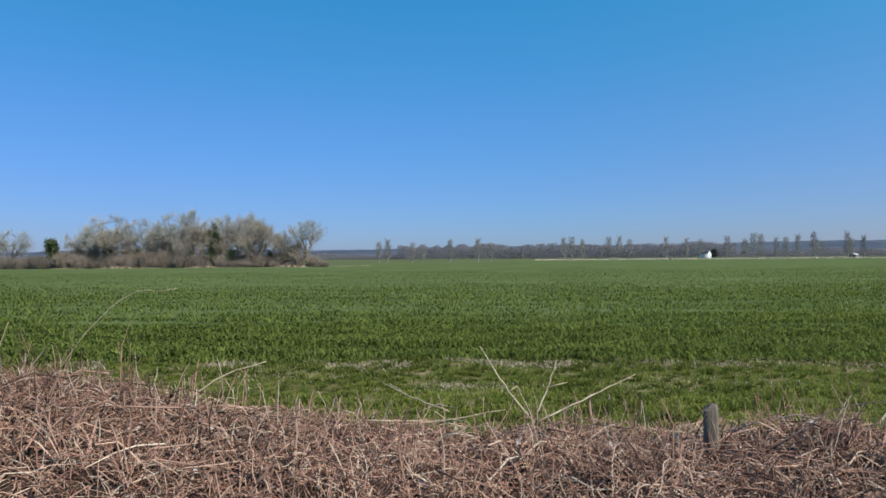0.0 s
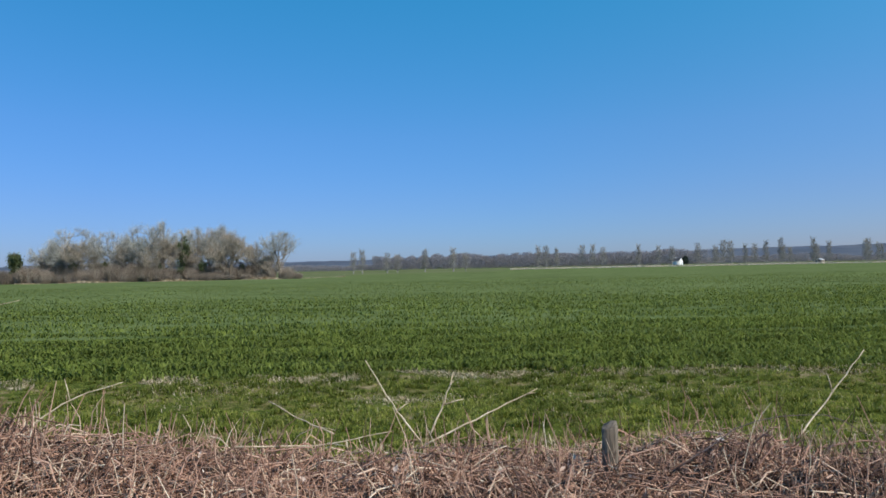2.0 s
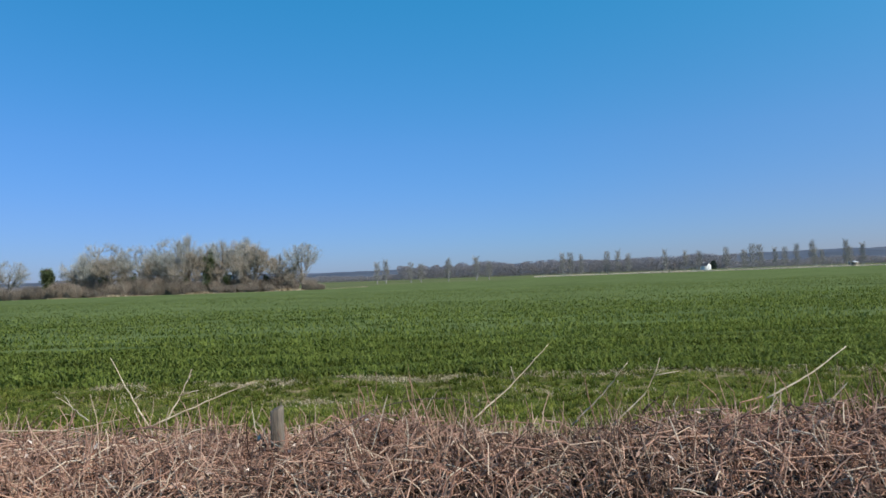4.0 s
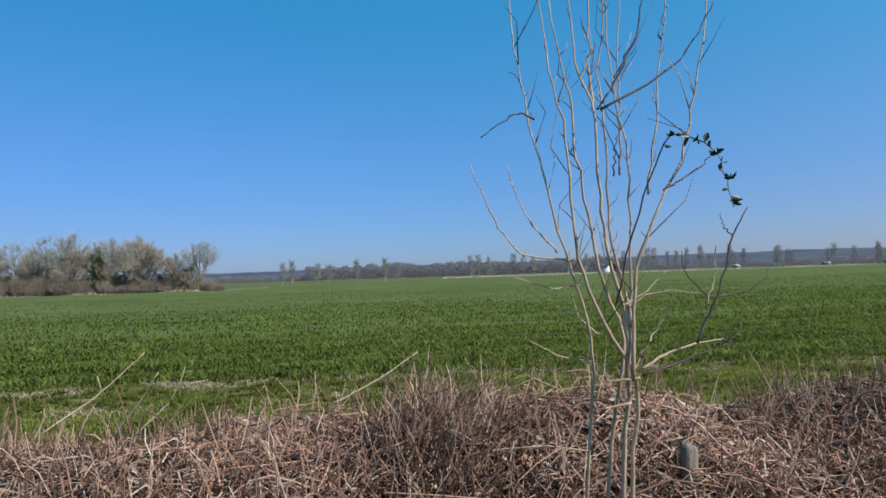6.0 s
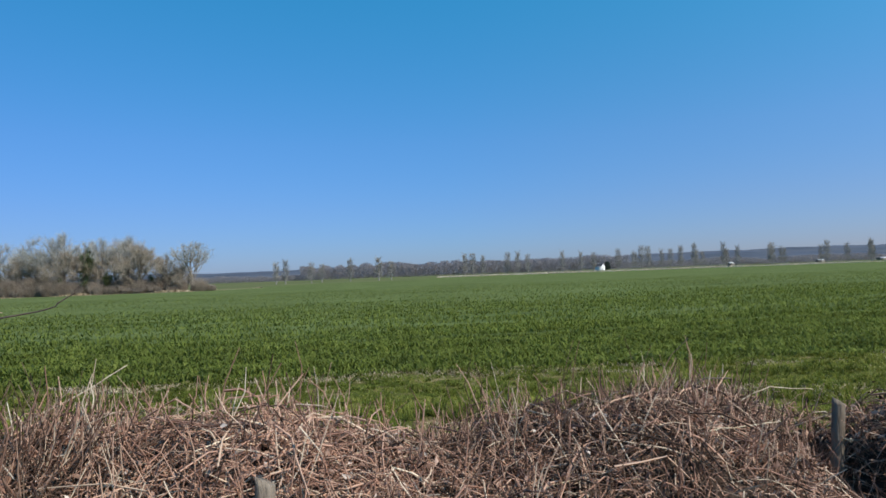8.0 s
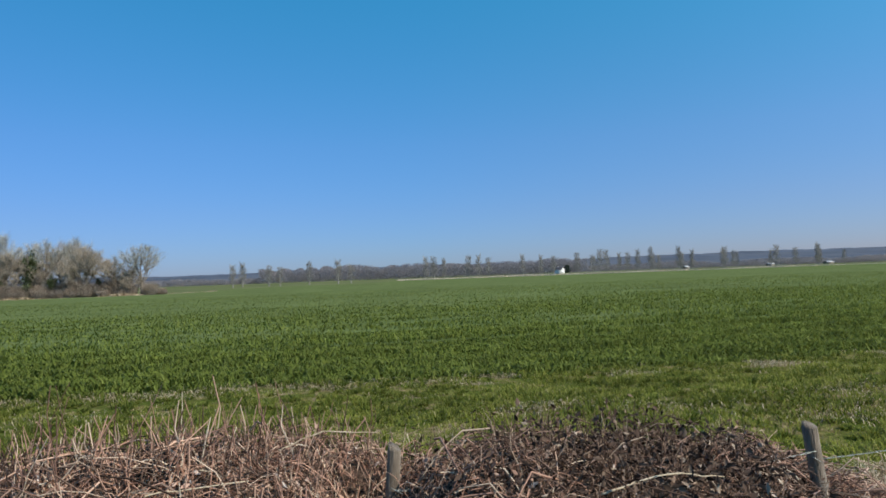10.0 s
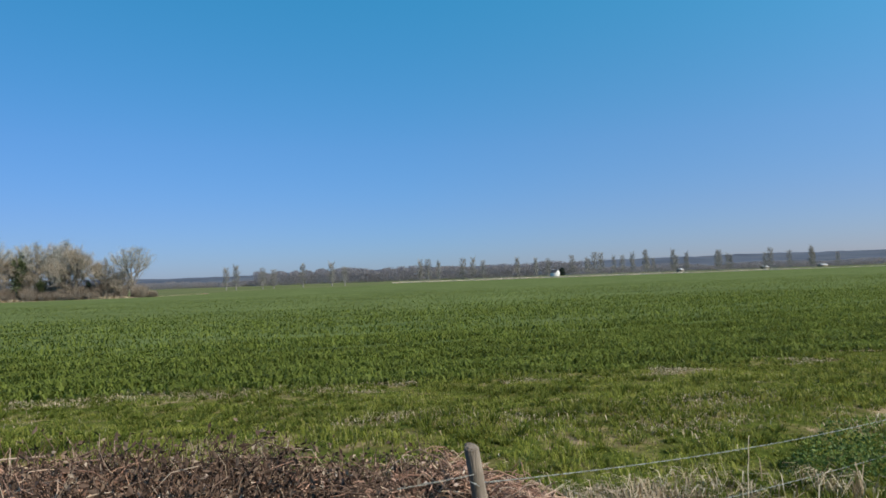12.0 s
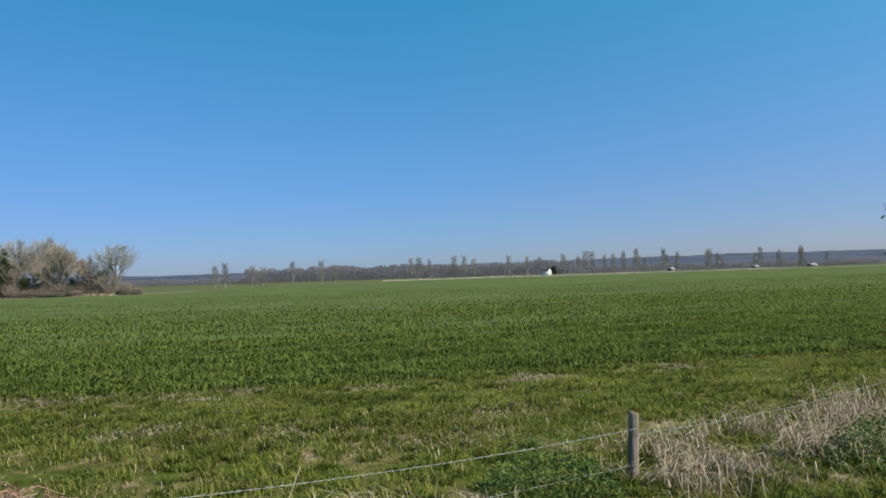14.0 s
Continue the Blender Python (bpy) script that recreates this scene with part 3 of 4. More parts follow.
def house():
    """White gabled house with a slate roof, gable towards the field."""
    base = thing("house", None, "white rendered house with a dark slate roof", "house", at=Matrix.Translation((317, 760, float(land(317, 760)))) @ Matrix.Rotation(0.5, 4, "Z"))
    w, d, e, r = 3.6, 5.0, 4.6, 8.0
    v = [(-w, -d, -0.3), (w, -d, -0.3), (w, d, -0.3), (-w, d, -0.3), (-w, -d, e), (w, -d, e), (w, d, e), (-w, d, e), (0, -d, r), (0, d, r)]
    part("wall", mesh_of("wall", v, [(0, 1, 5, 4), (1, 2, 6, 5), (2, 3, 7, 6), (3, 0, 4, 7)], [(4, 5, 8), (6, 7, 9)], (M_RENDER,)), base)
    bm = bmesh.new()
    for s in (-1, 1):
        a = [bm.verts.new(p) for p in ((0, -d - 0.3, r + 0.12), (s * (w + 0.4), -d - 0.3, e - 0.25), (s * (w + 0.4), d + 0.3, e - 0.25), (0, d + 0.3, r + 0.12))]
        f = bm.faces.new(a)
        ret = bmesh.ops.extrude_face_region(bm, geom=[f])
        bmesh.ops.translate(bm, verts=[g for g in ret["geom"] if isinstance(g, bmesh.types.BMVert)], vec=(0, 0, 0.18))
    me = bpy.data.meshes.new("roof")
    bm.to_mesh(me)
    bm.free()
    me.materials.append(M_SLATE)
    part("roof", me, base)
    for x, z in ((-1.4, 1.4), (1.4, 1.4), (0, 3.9)):
        part("window", mesh_of("window", [(x - 0.5, -d - 0.04, z - 0.6), (x + 0.5, -d - 0.04, z - 0.6), (x + 0.5, -d - 0.04, z + 0.6), (x - 0.5, -d - 0.04, z + 0.6),
                                          (x - 0.5, -d + 0.1, z - 0.6), (x + 0.5, -d + 0.1, z - 0.6), (x + 0.5, -d + 0.1, z + 0.6), (x - 0.5, -d + 0.1, z + 0.6)],
                                [(0, 1, 2, 3), (0, 4, 5, 1), (1, 5, 6, 2), (2, 6, 7, 3), (3, 7, 4, 0)], mats=(M_GLASS,)), base)
    v, q, t = capped_tube([(0, 2.5, 6.6), (0, 2.5, 9.0)], [0.55, 0.5], 4)
    part("chimney", mesh_of("chimney", v, q, t, (M_RENDER,)), base)


house()


def conifer():
    r = np.random.default_rng(51)
    base = thing("conifer_tree", None, "dark evergreen tree beside the white house", "tree", at=Matrix.Translation((330, 768, float(land(330, 768)))))
    v, q, t = capped_tube([(0, 0, -0.3), (0, 0, 4), (0, 0, 9)], [0.35, 0.25, 0.05], 7)
    part("trunk", mesh_of("trunk", v, q, t, (M_BARK,)), base)
    n = 1800
    z = r.uniform(0.6, 10.5, n)
    a = r.uniform(0, 6.28, n)
    rr = 4.6 * np.sqrt(np.clip(1 - ((z - 4.5) / 6.2) ** 2, 0.02, 1)) * np.sqrt(r.random(n)) * (0.85 + 0.2 * np.sin(3 * a + z))
    v, t = cards(np.stack([np.cos(a) * rr, np.sin(a) * rr, z], 1), r.uniform(0.35, 0.7, n), 5)
    part("crown", mesh_of("crown", v, tris=t, mats=(M_CONIFER,)), base, kind="stuff")


conifer()


def barn(x, y, length, turn):
    base = thing("barn", None, "long low farm shed with a pale roof", "barn", at=Matrix.Translation((x, y, float(land(x, y)))) @ Matrix.Rotation(turn, 4, "Z"))
    w, d, e, r = length / 2, 4, 2.6, 4.0
    v = [(-w, -d, -0.3), (w, -d, -0.3), (w, d, -0.3), (-w, d, -0.3), (-w, -d, e), (w, -d, e), (w, d, e), (-w, d, e), (-w, 0, r - 0.1), (w, 0, r - 0.1)]
    part("wall", mesh_of("wall", v, [(0, 1, 5, 4), (1, 2, 6, 5), (2, 3, 7, 6), (3, 0, 4, 7)], [(5, 6, 9), (7, 4, 8)], (M_BARK,)), base)
    o = 0.3
    v = [(-w - o, -d - o, e - 0.1), (w + o, -d - o, e - 0.1), (w + o, 0, r), (-w - o, 0, r), (w + o, d + o, e - 0.1), (-w - o, d + o, e - 0.1)]
    v += [(a, b, c + 0.15) for a, b, c in v]
    part("roof", mesh_of("roof", v, [(0, 1, 2, 3), (3, 2, 4, 5), (6, 7, 8, 9), (9, 8, 10, 11), (0, 1, 7, 6), (5, 4, 10, 11), (1, 2, 8, 7), (2, 4, 10, 8), (3, 0, 6, 9), (5, 3, 9, 11)], mats=(M_SHEET,)), base)


barn(482, 740, 6, 0.2)
barn(775, 820, 13, 0.1)
barn(690, 840, 9, -0.2)


# ---- the dead bramble hedge ----
def crest_line(x):
    return np.interp(x, [-4, 1.2, 2.6, 3.4, 4.4, 5.3, 6.1, 6.5, 6.9, 7.5, 8.0, 9], [2.75, 2.5, 2.15, 1.95, 1.85, 1.95, 2.2, 1.95, 1.88, 2.1, 2.45, 2.6])


def crest_height(x):
    return np.interp(x, [-6.4, -4, -1.9, -1.1, -0.45, 0.2, 0.9, 1.5, 2.2, 2.6, 3.0, 3.25, 3.42, 3.7, 3.95, 4.15, 4.3, 4.6, 4.9, 5.4, 5.8, 6.2, 6.6, 7.0, 7.3, 7.6, 8.0, 8.5, 9.1],
                     [0.2, 1.25, 1.21, 1.08, 0.98, 0.95, 0.97, 1.00, 1.00, 1.06, 1.08, 1.07, 1.17, 1.16, 1.15, 1.15, 1.11, 1.06, 1.08, 1.12, 1.08, 1.03, 1.07, 1.01, 0.94, 0.89, 0.79, 0.58, 0.0])


def hedge_top(x, y):
    """Upper surface of the heap, over the ground plan."""
    c, h = crest_line(x), crest_height(x)
    front, back = 0.95, 0.75
    d = np.where(y < c, (c - y) / front, (y - c) / back)
    dip = 1 - 0.32 * np.exp(-((x - 6.1) / 0.17) ** 2) * smooth(2.36, 2.2, y) - 0.35 * np.exp(-((x - 7.95) / 0.16) ** 2) * smooth(2.4, 2.2, y)
    return h * dip * np.sqrt(np.clip(1 - np.clip(d, 0, 1) ** 2.4, 0, 1)) * (1 + 0.05 * wave(x, y, 0.22, 1))


hxs, hys = np.arange(-6.5, 9.2, 0.06), np.arange(1.0, 3.8, 0.06)
HX, HY = np.meshgrid(hxs, hys)
HZ = np.maximum(hedge_top(HX, HY) - 0.09, 0) + 0.035 * wave(HX, HY, 0.07, 2) * (hedge_top(HX, HY) > 0.2)
HZ = np.where(hedge_top(HX, HY) > 0.12, np.maximum(HZ, land(HX, HY) - 0.06), land(HX, HY) - 0.12)
gi = np.arange(HX.size).reshape(HX.shape)
hedge = thing("bramble_hedge", mesh_of("heap", np.stack([HX, HY, HZ], -1), np.stack([gi[:-1, :-1], gi[:-1, 1:], gi[1:, 1:], gi[1:, :-1]], -1), mats=(M_LITTER_SHADED,), smooth=True),
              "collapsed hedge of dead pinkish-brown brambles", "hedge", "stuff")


def darkness(x):
    """Share of darker, living bramble along the hedge."""
    return np.clip(0.12 + 0.55 * np.exp(-((x - 2.2) / 0.35) ** 2) + 0.4 * np.exp(-((x - 3.6) / 0.3) ** 2) + 0.55 * np.exp(-((x - 5.3) / 0.8) ** 2) + 0.85 * np.exp(-((x - 7.25) / 0.85) ** 4), 0, 0.9)


def canes(r, n, rise, length, thick, share, steep=0.7, loft=0.09):
    """Arching canes over the heap; share picks the dark ones or the dry ones."""
    x = r.uniform(-5.0, 8.9, n * 2)
    keep = (r.random(n * 2) < darkness(x)) == share
    x = x[keep][:n]
    n = len(x)
    y = crest_line(x) + r.normal(-0.12, 0.34, n)
    z = hedge_top(x, y) - 0.06 + r.normal(0, 0.035, n)
    z = np.maximum(z, land(x, y) + 0.02)
    a = r.uniform(0, 2 * math.pi, n)
    ln = length * r.uniform(0.35, 1.3, n)
    k = 4
    t = np.linspace(-0.5, 0.5, k)
    d = unit(np.stack([np.cos(a), np.sin(a) * 0.8, r.normal(0, steep, n)], 1))
    pts = np.stack([x, y, z], 1)[:, None] + d[:, None] * (t[None, :, None] * ln[:, None, None])
    arch = (0.25 - t ** 2) * 4
    pts[..., 2] += arch[None] * (rise * r.uniform(0.0, 1.0, n) * ln)[:, None]
    pts += r.normal(0, 0.035, (n, k, 3)) * ln[:, None, None]
    top = hedge_top(pts[..., 0], pts[..., 1]) + 0.03 + loft * r.random((n, 1)) ** 2
    pts[..., 2] = np.minimum(pts[..., 2], np.maximum(top, land(pts[..., 0], pts[..., 1]) + 0.05))
    rad = np.outer(thick * r.uniform(0.55, 1.5, n), [1.0, 0.95, 0.8, 0.45])
    return tubes(pts, rad, 3)


r = np.random.default_rng(61)
v1, q1 = canes(r, 46000, 0.2, 0.14, 0.0020, False)
v2, q2 = canes(r, 3000, 0.25, 0.30, 0.0031, False, 0.4)
v3, q3 = canes(r, 380, 0.30, 0.38, 0.0030, False, 0.35, 0.12)
part("dry_canes", mesh_of("dry_canes", np.vstack([v1, v2, v3]), np.vstack([q1, q2 + len(v1), q3 + len(v1) + len(v2)]), mats=(M_CANE,)), hedge, "dry pinkish-brown canes", kind="stuff")
v1, q1 = canes(r, 14000, 0.25, 0.16, 0.0020, True)
v2, q2 = canes(r, 1100, 0.3, 0.36, 0.0026, True, 0.4, 0.12)
part("dark_canes", mesh_of("dark_canes", np.vstack([v1, v2]), np.vstack([q1, q2 + len(v1)]), mats=(M_CANE_DARK,)), hedge, "dark purple-brown living canes", kind="stuff")

n = 20000
x = r.uniform(-4.0, 8.9, n)
y = crest_line(x) + r.normal(-0.15, 0.36, n)
z = np.maximum(hedge_top(x, y) - 0.05 + r.normal(0, 0.03, n), land(x, y) + 0.01)
v, t = cards(np.stack([x, y, z], 1), r.uniform(0.008, 0.020, n), 62)
part("dry_leaves", mesh_of("dry_leaves", v, tris=t, mats=(M_DRYLEAF,)), hedge, "curled dry bramble leaves", kind="stuff")

# broken dead stalks that stand up out of the heap
n = 3600
x = r.uniform(-3.8, 7.8, n)
y = crest_line(x) + r.uniform(-0.45, 0.6, n)
ln = r.uniform(0.05, 0.13, n) * (1 + 0.9 * (r.random(n) > 0.82)) * (1 - 0.55 * (np.abs(x - 7.0) < 0.8))
a = r.normal(0, 0.42, (n, 2))
t = np.array([-0.5, 0.2, 0.65, 1.0])
d = unit(np.stack([a[:, 0], a[:, 1], np.ones(n)], 1)) * ln[:, None]
p = np.stack([x, y, np.maximum(hedge_top(x, y), land(x, y)) - 0.04], 1)
pts = p[:, None] + d[:, None] * t[None, :, None] + r.normal(0, 0.035, (n, 4, 3)) * ln[:, None, None]
v, q = tubes(pts, np.outer(r.uniform(0.0012, 0.0028, n), [1, 1, 0.9, 0.6]), 4)
m = 260
bx = r.normal(3.44, 0.13, m)
by = crest_line(bx) + r.normal(-0.22, 0.14, m)
bl = r.uniform(0.12, 0.32, m)
bd = unit(np.stack([r.normal(0.35, 0.4, m), r.normal(0, 0.4, m), np.ones(m)], 1)) * bl[:, None]
bp = np.stack([bx, by, hedge_top(bx, by) - 0.08], 1)
pts = bp[:, None] + bd[:, None] * t[None, :, None] * 0.8 + r.normal(0, 0.04, (m, 4, 3)) * bl[:, None, None]
v2, q2 = tubes(pts, np.outer(r.uniform(0.0012, 0.0030, m), [1, 1, 0.9, 0.5]), 4)
m = 1500
bx = r.uniform(-3.8, 6.3, m)
by = crest_line(bx) + r.uniform(-0.5, 0.45, m)
bl = r.uniform(0.10, 0.19, m) * (1 + 0.6 * (r.random(m) > 0.85))
bd = unit(np.stack([r.normal(0, 0.3, m), r.normal(0, 0.3, m), np.ones(m)], 1)) * bl[:, None]
bp = np.stack([bx, by, np.maximum(hedge_top(bx, by), land(bx, by)) - 0.03], 1)
pts = bp[:, None] + bd[:, None] * t[None, :, None] + r.normal(0, 0.05, (m, 4, 3)) * bl[:, None, None]
v3, q3 = tubes(pts, np.outer(r.uniform(0.0011, 0.0024, m), [1, 1, 0.9, 0.6]), 4)
v, q = np.vstack([v, v2, v3]), np.vstack([q, q2 + len(v), q3 + len(v) + len(v2)])
part("stalks", mesh_of("stalks", v, q, mats=(M_CANE,)), hedge, "broken pale stalks", kind="stuff")


n = 1760
x = np.concatenate([r.normal(3.5, 0.22, 260), r.uniform(4.6, 6.2, 500), r.normal(6.95, 0.35, 600), r.normal(2.2, 0.35, 400)])
y = crest_line(x) + r.normal(0, 0.2, n)
ln = r.uniform(0.06, 0.17, n) * (1 + 0.6 * (np.arange(n) < 260))
y[:260] -= 0.22
x[:260] = 3.44 + (x[:260] - 3.5) * 0.6
d = unit(np.stack([r.normal(0, 0.5, n), r.normal(0, 0.4, n), np.ones(n)], 1)) * ln[:, None]
p = np.stack([x, y, np.maximum(hedge_top(x, y), land(x, y)) - 0.04], 1)
pts = p[:, None] + d[:, None] * np.array([-0.4, 0.2, 0.65, 1.0])[None, :, None] + r.normal(0, 0.05, (n, 4, 3)) * ln[:, None, None]
v, q = tubes(pts, np.outer(r.uniform(0.0012, 0.0026, n), [1, 1, 0.8, 0.5]), 3)
part("upright_twigs", mesh_of("upright_twigs", v, q, mats=(M_CANE_DARK,)), hedge, "thin upright bramble twigs", kind="stuff")


def stick(name, points, thick, mat, label, group="", twigs=()):
    """A long loose cane as a bent, tapered tube, with short side twigs."""
    pts = np.array(points, float)
    s = np.linspace(0, 1, len(pts))
    tt = np.linspace(0, 1, 12)
    line = np.stack([np.interp(tt, s, pts[:, c]) for c in range(3)], 1)
    line[1:-1] = (line[:-2] + 2 * line[1:-1] + line[2:]) / 4
    line[1:-1] += np.random.default_rng(int(abs(points[0][0]) * 1000) + 3).normal(0, 0.0016, (10, 3))
    v, q, t = capped_tube(line, thick * (0.80 - 0.45 * tt), 6)
    ob = thing(name, mesh_of(name, v, q, t, (mat,), smooth=True), label, "cane", group=group)
    for f, dx, dz, ln in twigs:
        i = int(f * 11)
        b = line[i]
        v, q, t = capped_tube([b, b + np.array([dx, 0.01, dz]) * ln * 0.5, b + np.array([dx * 1.1, 0, dz]) * ln], [thick * 0.6, thick * 0.5, thick * 0.25], 5)
        part("twig", mesh_of("twig", v, q, t, (mat,)), ob)
    return ob


PALE = "pale broken cane leaning out of the bramble hedge"
stick("bramble_cane", [(0.36, 2.75, 1.0), (0.26, 2.8, 1.12), (0.14, 2.84, 1.31)], 0.0052, M_STICK, PALE, "canes over the hedge", ((0.5, 0.6, 0.5, 0.06),))
stick("bramble_cane", [(0.40, 2.85, 1.0), (0.45, 2.88, 1.10), (0.50, 2.91, 1.23)], 0.0056, M_STICK, PALE, "canes over the hedge", ((0.55, 0.9, 0.25, 0.09), (0.9, 0.5, 0.8, 0.03)))
stick("bramble_cane", [(0.38, 2.7, 1.0), (0.60, 2.75, 1.09), (0.84, 2.82, 1.18)], 0.0054, M_STICK, PALE, "canes over the hedge", ((0.98, 0.9, 0.1, 0.03),))
stick("bramble_cane", [(-0.36, 2.75, 1.0), (-0.05, 2.8, 0.98), (0.25, 2.8, 1.03)], 0.0045, M_STICK, PALE, "canes over the hedge")
stick("bramble_cane", [(0.0, 2.9, 1.0), (-0.2, 3.1, 1.03), (-0.36, 3.3, 1.06)], 0.0042, M_STICK, PALE, "canes over the hedge", ((0.6, -0.8, 0.6, 0.09),))
stick("bramble_cane", [(1.85, 2.7, 0.98), (2.05, 2.8, 1.12), (2.24, 2.85, 1.30)], 0.0050, M_STICK, PALE, "canes over the hedge", ((0.6, -0.2, 0.9, 0.08),))
stick("bramble_cane", [(2.25, 2.4, 1.02), (2.36, 2.35, 1.14), (2.46, 2.3, 1.28)], 0.0046, M_STICK, PALE, "canes over the hedge")
stick("bramble_cane", [(2.38, 2.25, 1.05), (2.52, 2.25, 1.18), (2.57, 2.25, 1.30)], 0.0042, M_STICK, PALE, "canes over the hedge", ((0.75, 0.95, 0.15, 0.10),))
stick("bramble_cane", [(3.10, 2.5, 1.08), (3.30, 2.52, 1.17), (3.48, 2.55, 1.28)], 0.0055, M_STICK, PALE, "canes over the hedge")
stick("bramble_cane", [(-1.75, 2.75, 1.18), (-1.62, 2.8, 1.40), (-1.47, 2.8, 1.54), (-1.36, 2.8, 1.585), (-1.29, 2.8, 1.565), (-1.21, 2.8, 1.585)], 0.0026, M_STICK, "thin pale arching bramble tip above the hedge")
stick("bramble_cane", [(-1.15, 2.75, 1.10), (-1.0, 2.8, 1.20), (-0.82, 2.82, 1.25)], 0.0045, M_STICK, PALE, "canes over the hedge", ((0.5, -0.2, 0.95, 0.09),))
DARKC = "dark arching bramble cane over the hedge"
stick("bramble_cane", [(1.2, 2.35, 0.98), (1.5, 2.4, 1.14), (1.8, 2.4, 1.15), (2.0, 2.4, 1.02)], 0.0030, M_TWIG_DARK, DARKC)
stick("bramble_cane", [(0.05, 2.4, 0.96), (0.3, 2.5, 1.05), (0.65, 2.55, 1.02)], 0.0027, M_TWIG_DARK, DARKC)
stick("bramble_cane", [(5.35, 1.75, 1.02), (5.5, 1.72, 1.08), (5.75, 1.75, 1.08)], 0.0040, M_STICK, "long pale cane lying along the hedge top")
stick("bramble_cane", [(5.75, 2.1, 1.04), (5.95, 2.1, 1.12), (6.15, 2.1, 1.10)], 0.0040, M_STICK, "long pale cane lying along the hedge top")
stick("bramble_cane", [(4.75, 1.6, 0.94), (4.95, 1.6, 1.0), (5.2, 1.6, 0.99)], 0.004, M_STICK, "long pale cane lying along the hedge top")
stick("bramble_cane", [(6.75, 1.62, 0.98), (6.95, 1.6, 1.03), (7.15, 1.6, 1.0)], 0.005, M_STICK, "pale cane caught in dark brambles")
stick("bramble_cane", [(9.2, 2.1, 0.30), (9.26, 2.2, 0.62), (9.36, 2.3, 0.86)], 0.0045, M_STICK, "tall yellow dead stem standing by the fence")

# dark leafy bramble at the end of the hedge
n = 4800
x = r.normal(7.1, 0.34, n)
y = crest_line(x) + r.normal(-0.15, 0.32, n)
v, t = cards(np.stack([x, y, hedge_top(x, y) + r.normal(0.0, 0.05, n)], 1), r.uniform(0.008, 0.018, n), 63)
part("dark_leaves", mesh_of("dark_leaves", v, tris=t, mats=(M_DARKLEAF,)), hedge, "withered dark purple-brown bramble leaves", kind="stuff")


# ---- the sapling ----
SX, SY = 3.70, 0.97
sapling = thing("sapling", None, "young bare sapling with many pale upright stems", "tree", at=Matrix.Translation((SX, SY, 0)))
rs = np.random.default_rng(71)


def shoot(points, r0, r1, mat, parent, name="stem", label="", set_back=(0.0, 0.0)):
    """A tapered stem through points (across, up), with small knuckles. All lean forward as they rise; set_back: how far its foot and tip stand behind that."""
    p = np.array(points, float)
    s = np.linspace(0, 1, len(p))
    k = 8 + 2 * len(p)
    tt = np.linspace(0, 1, k)
    up = np.interp(tt, s, p[:, 1])
    lean = np.interp(up, [0, 1.2, 1.44, 1.9, 2.4], [0.11, -0.04, -0.14, -0.18, -0.19])
    line = np.stack([np.interp(tt, s, p[:, 0]), lean + set_back[0] + (set_back[1] - set_back[0]) * tt, up], 1)
    line[1:-1] = (line[:-2] + 2 * line[1:-1] + line[2:]) / 4
    line[1:-1, :2] += rs.normal(0, 0.0018, (k - 2, 2))
    rad = (r0 + (r1 - r0) * tt ** 0.75) * 0.46 * (1 + 0.16 * rs.random(k))
    v, q, t = capped_tube(line, rad, 7)
    return part(name, mesh_of(name, v, q, t, (mat,), smooth=True), parent, label), line


stem_lines = []


def stem(points, r0, back, r1=0.0020):
    stem_lines.append(shoot(points, r0, r1, M_SAPLING, sapling, set_back=(back, back)))


def branch(points, r0, back, mat):
    shoot(points, r0, r0 * 0.4, mat, sapling, "branch", set_back=(back, back))


stem([(-0.035, -0.1), (-0.052, 1.236), (-0.058, 1.422), (-0.069, 1.512), (-0.094, 1.608), (-0.116, 1.654), (-0.144, 1.766), (-0.167, 1.845), (-0.182, 1.893), (-0.193, 1.968), (-0.204, 2.056), (-0.225, 2.34)], 0.0072, 0.03)
stem([(0.02, -0.1), (0.010, 1.242), (-0.004, 1.440), (-0.012, 1.539), (-0.035, 1.611), (-0.054, 1.682), (-0.061, 1.761), (-0.067, 1.903), (-0.097, 1.963), (-0.108, 2.045), (-0.13, 2.36)], 0.0125, 0.0)
stem([(0.035, -0.1), (0.029, 1.240), (0.024, 1.338), (0.012, 1.432), (-0.041, 1.500), (-0.086, 1.591), (-0.106, 1.666), (-0.115, 1.778), (-0.121, 1.872), (-0.146, 1.949), (-0.159, 2.044), (-0.19, 2.32)], 0.0105, 0.0)
stem([(0.0, -0.1), (-0.008, 1.236), (-0.007, 1.365), (-0.005, 1.517), (-0.043, 1.595), (-0.064, 1.695), (-0.080, 1.778), (-0.096, 1.838), (-0.101, 1.927), (-0.116, 1.990), (-0.130, 2.062), (-0.16, 2.28)], 0.0095, 0.03)
stem([(0.0, 1.42), (-0.005, 1.504), (0.002, 1.627), (0.031, 1.697), (0.062, 1.759), (0.088, 1.810), (0.104, 1.879), (0.116, 1.950), (0.140, 2.048), (0.16, 2.30)], 0.0082, -0.01)
stem([(0.025, 1.421), (0.022, 1.524), (0.001, 1.609), (-0.021, 1.675), (-0.026, 1.794), (-0.031, 1.903), (-0.042, 1.977), (-0.028, 2.069), (-0.02, 2.35)], 0.0072, 0.05)
stem([(0.012, 1.45), (0.020, 1.513), (0.026, 1.636), (0.026, 1.749), (0.014, 1.860), (-0.003, 1.934), (-0.012, 2.018), (-0.03, 2.25)], 0.0068, 0.06)
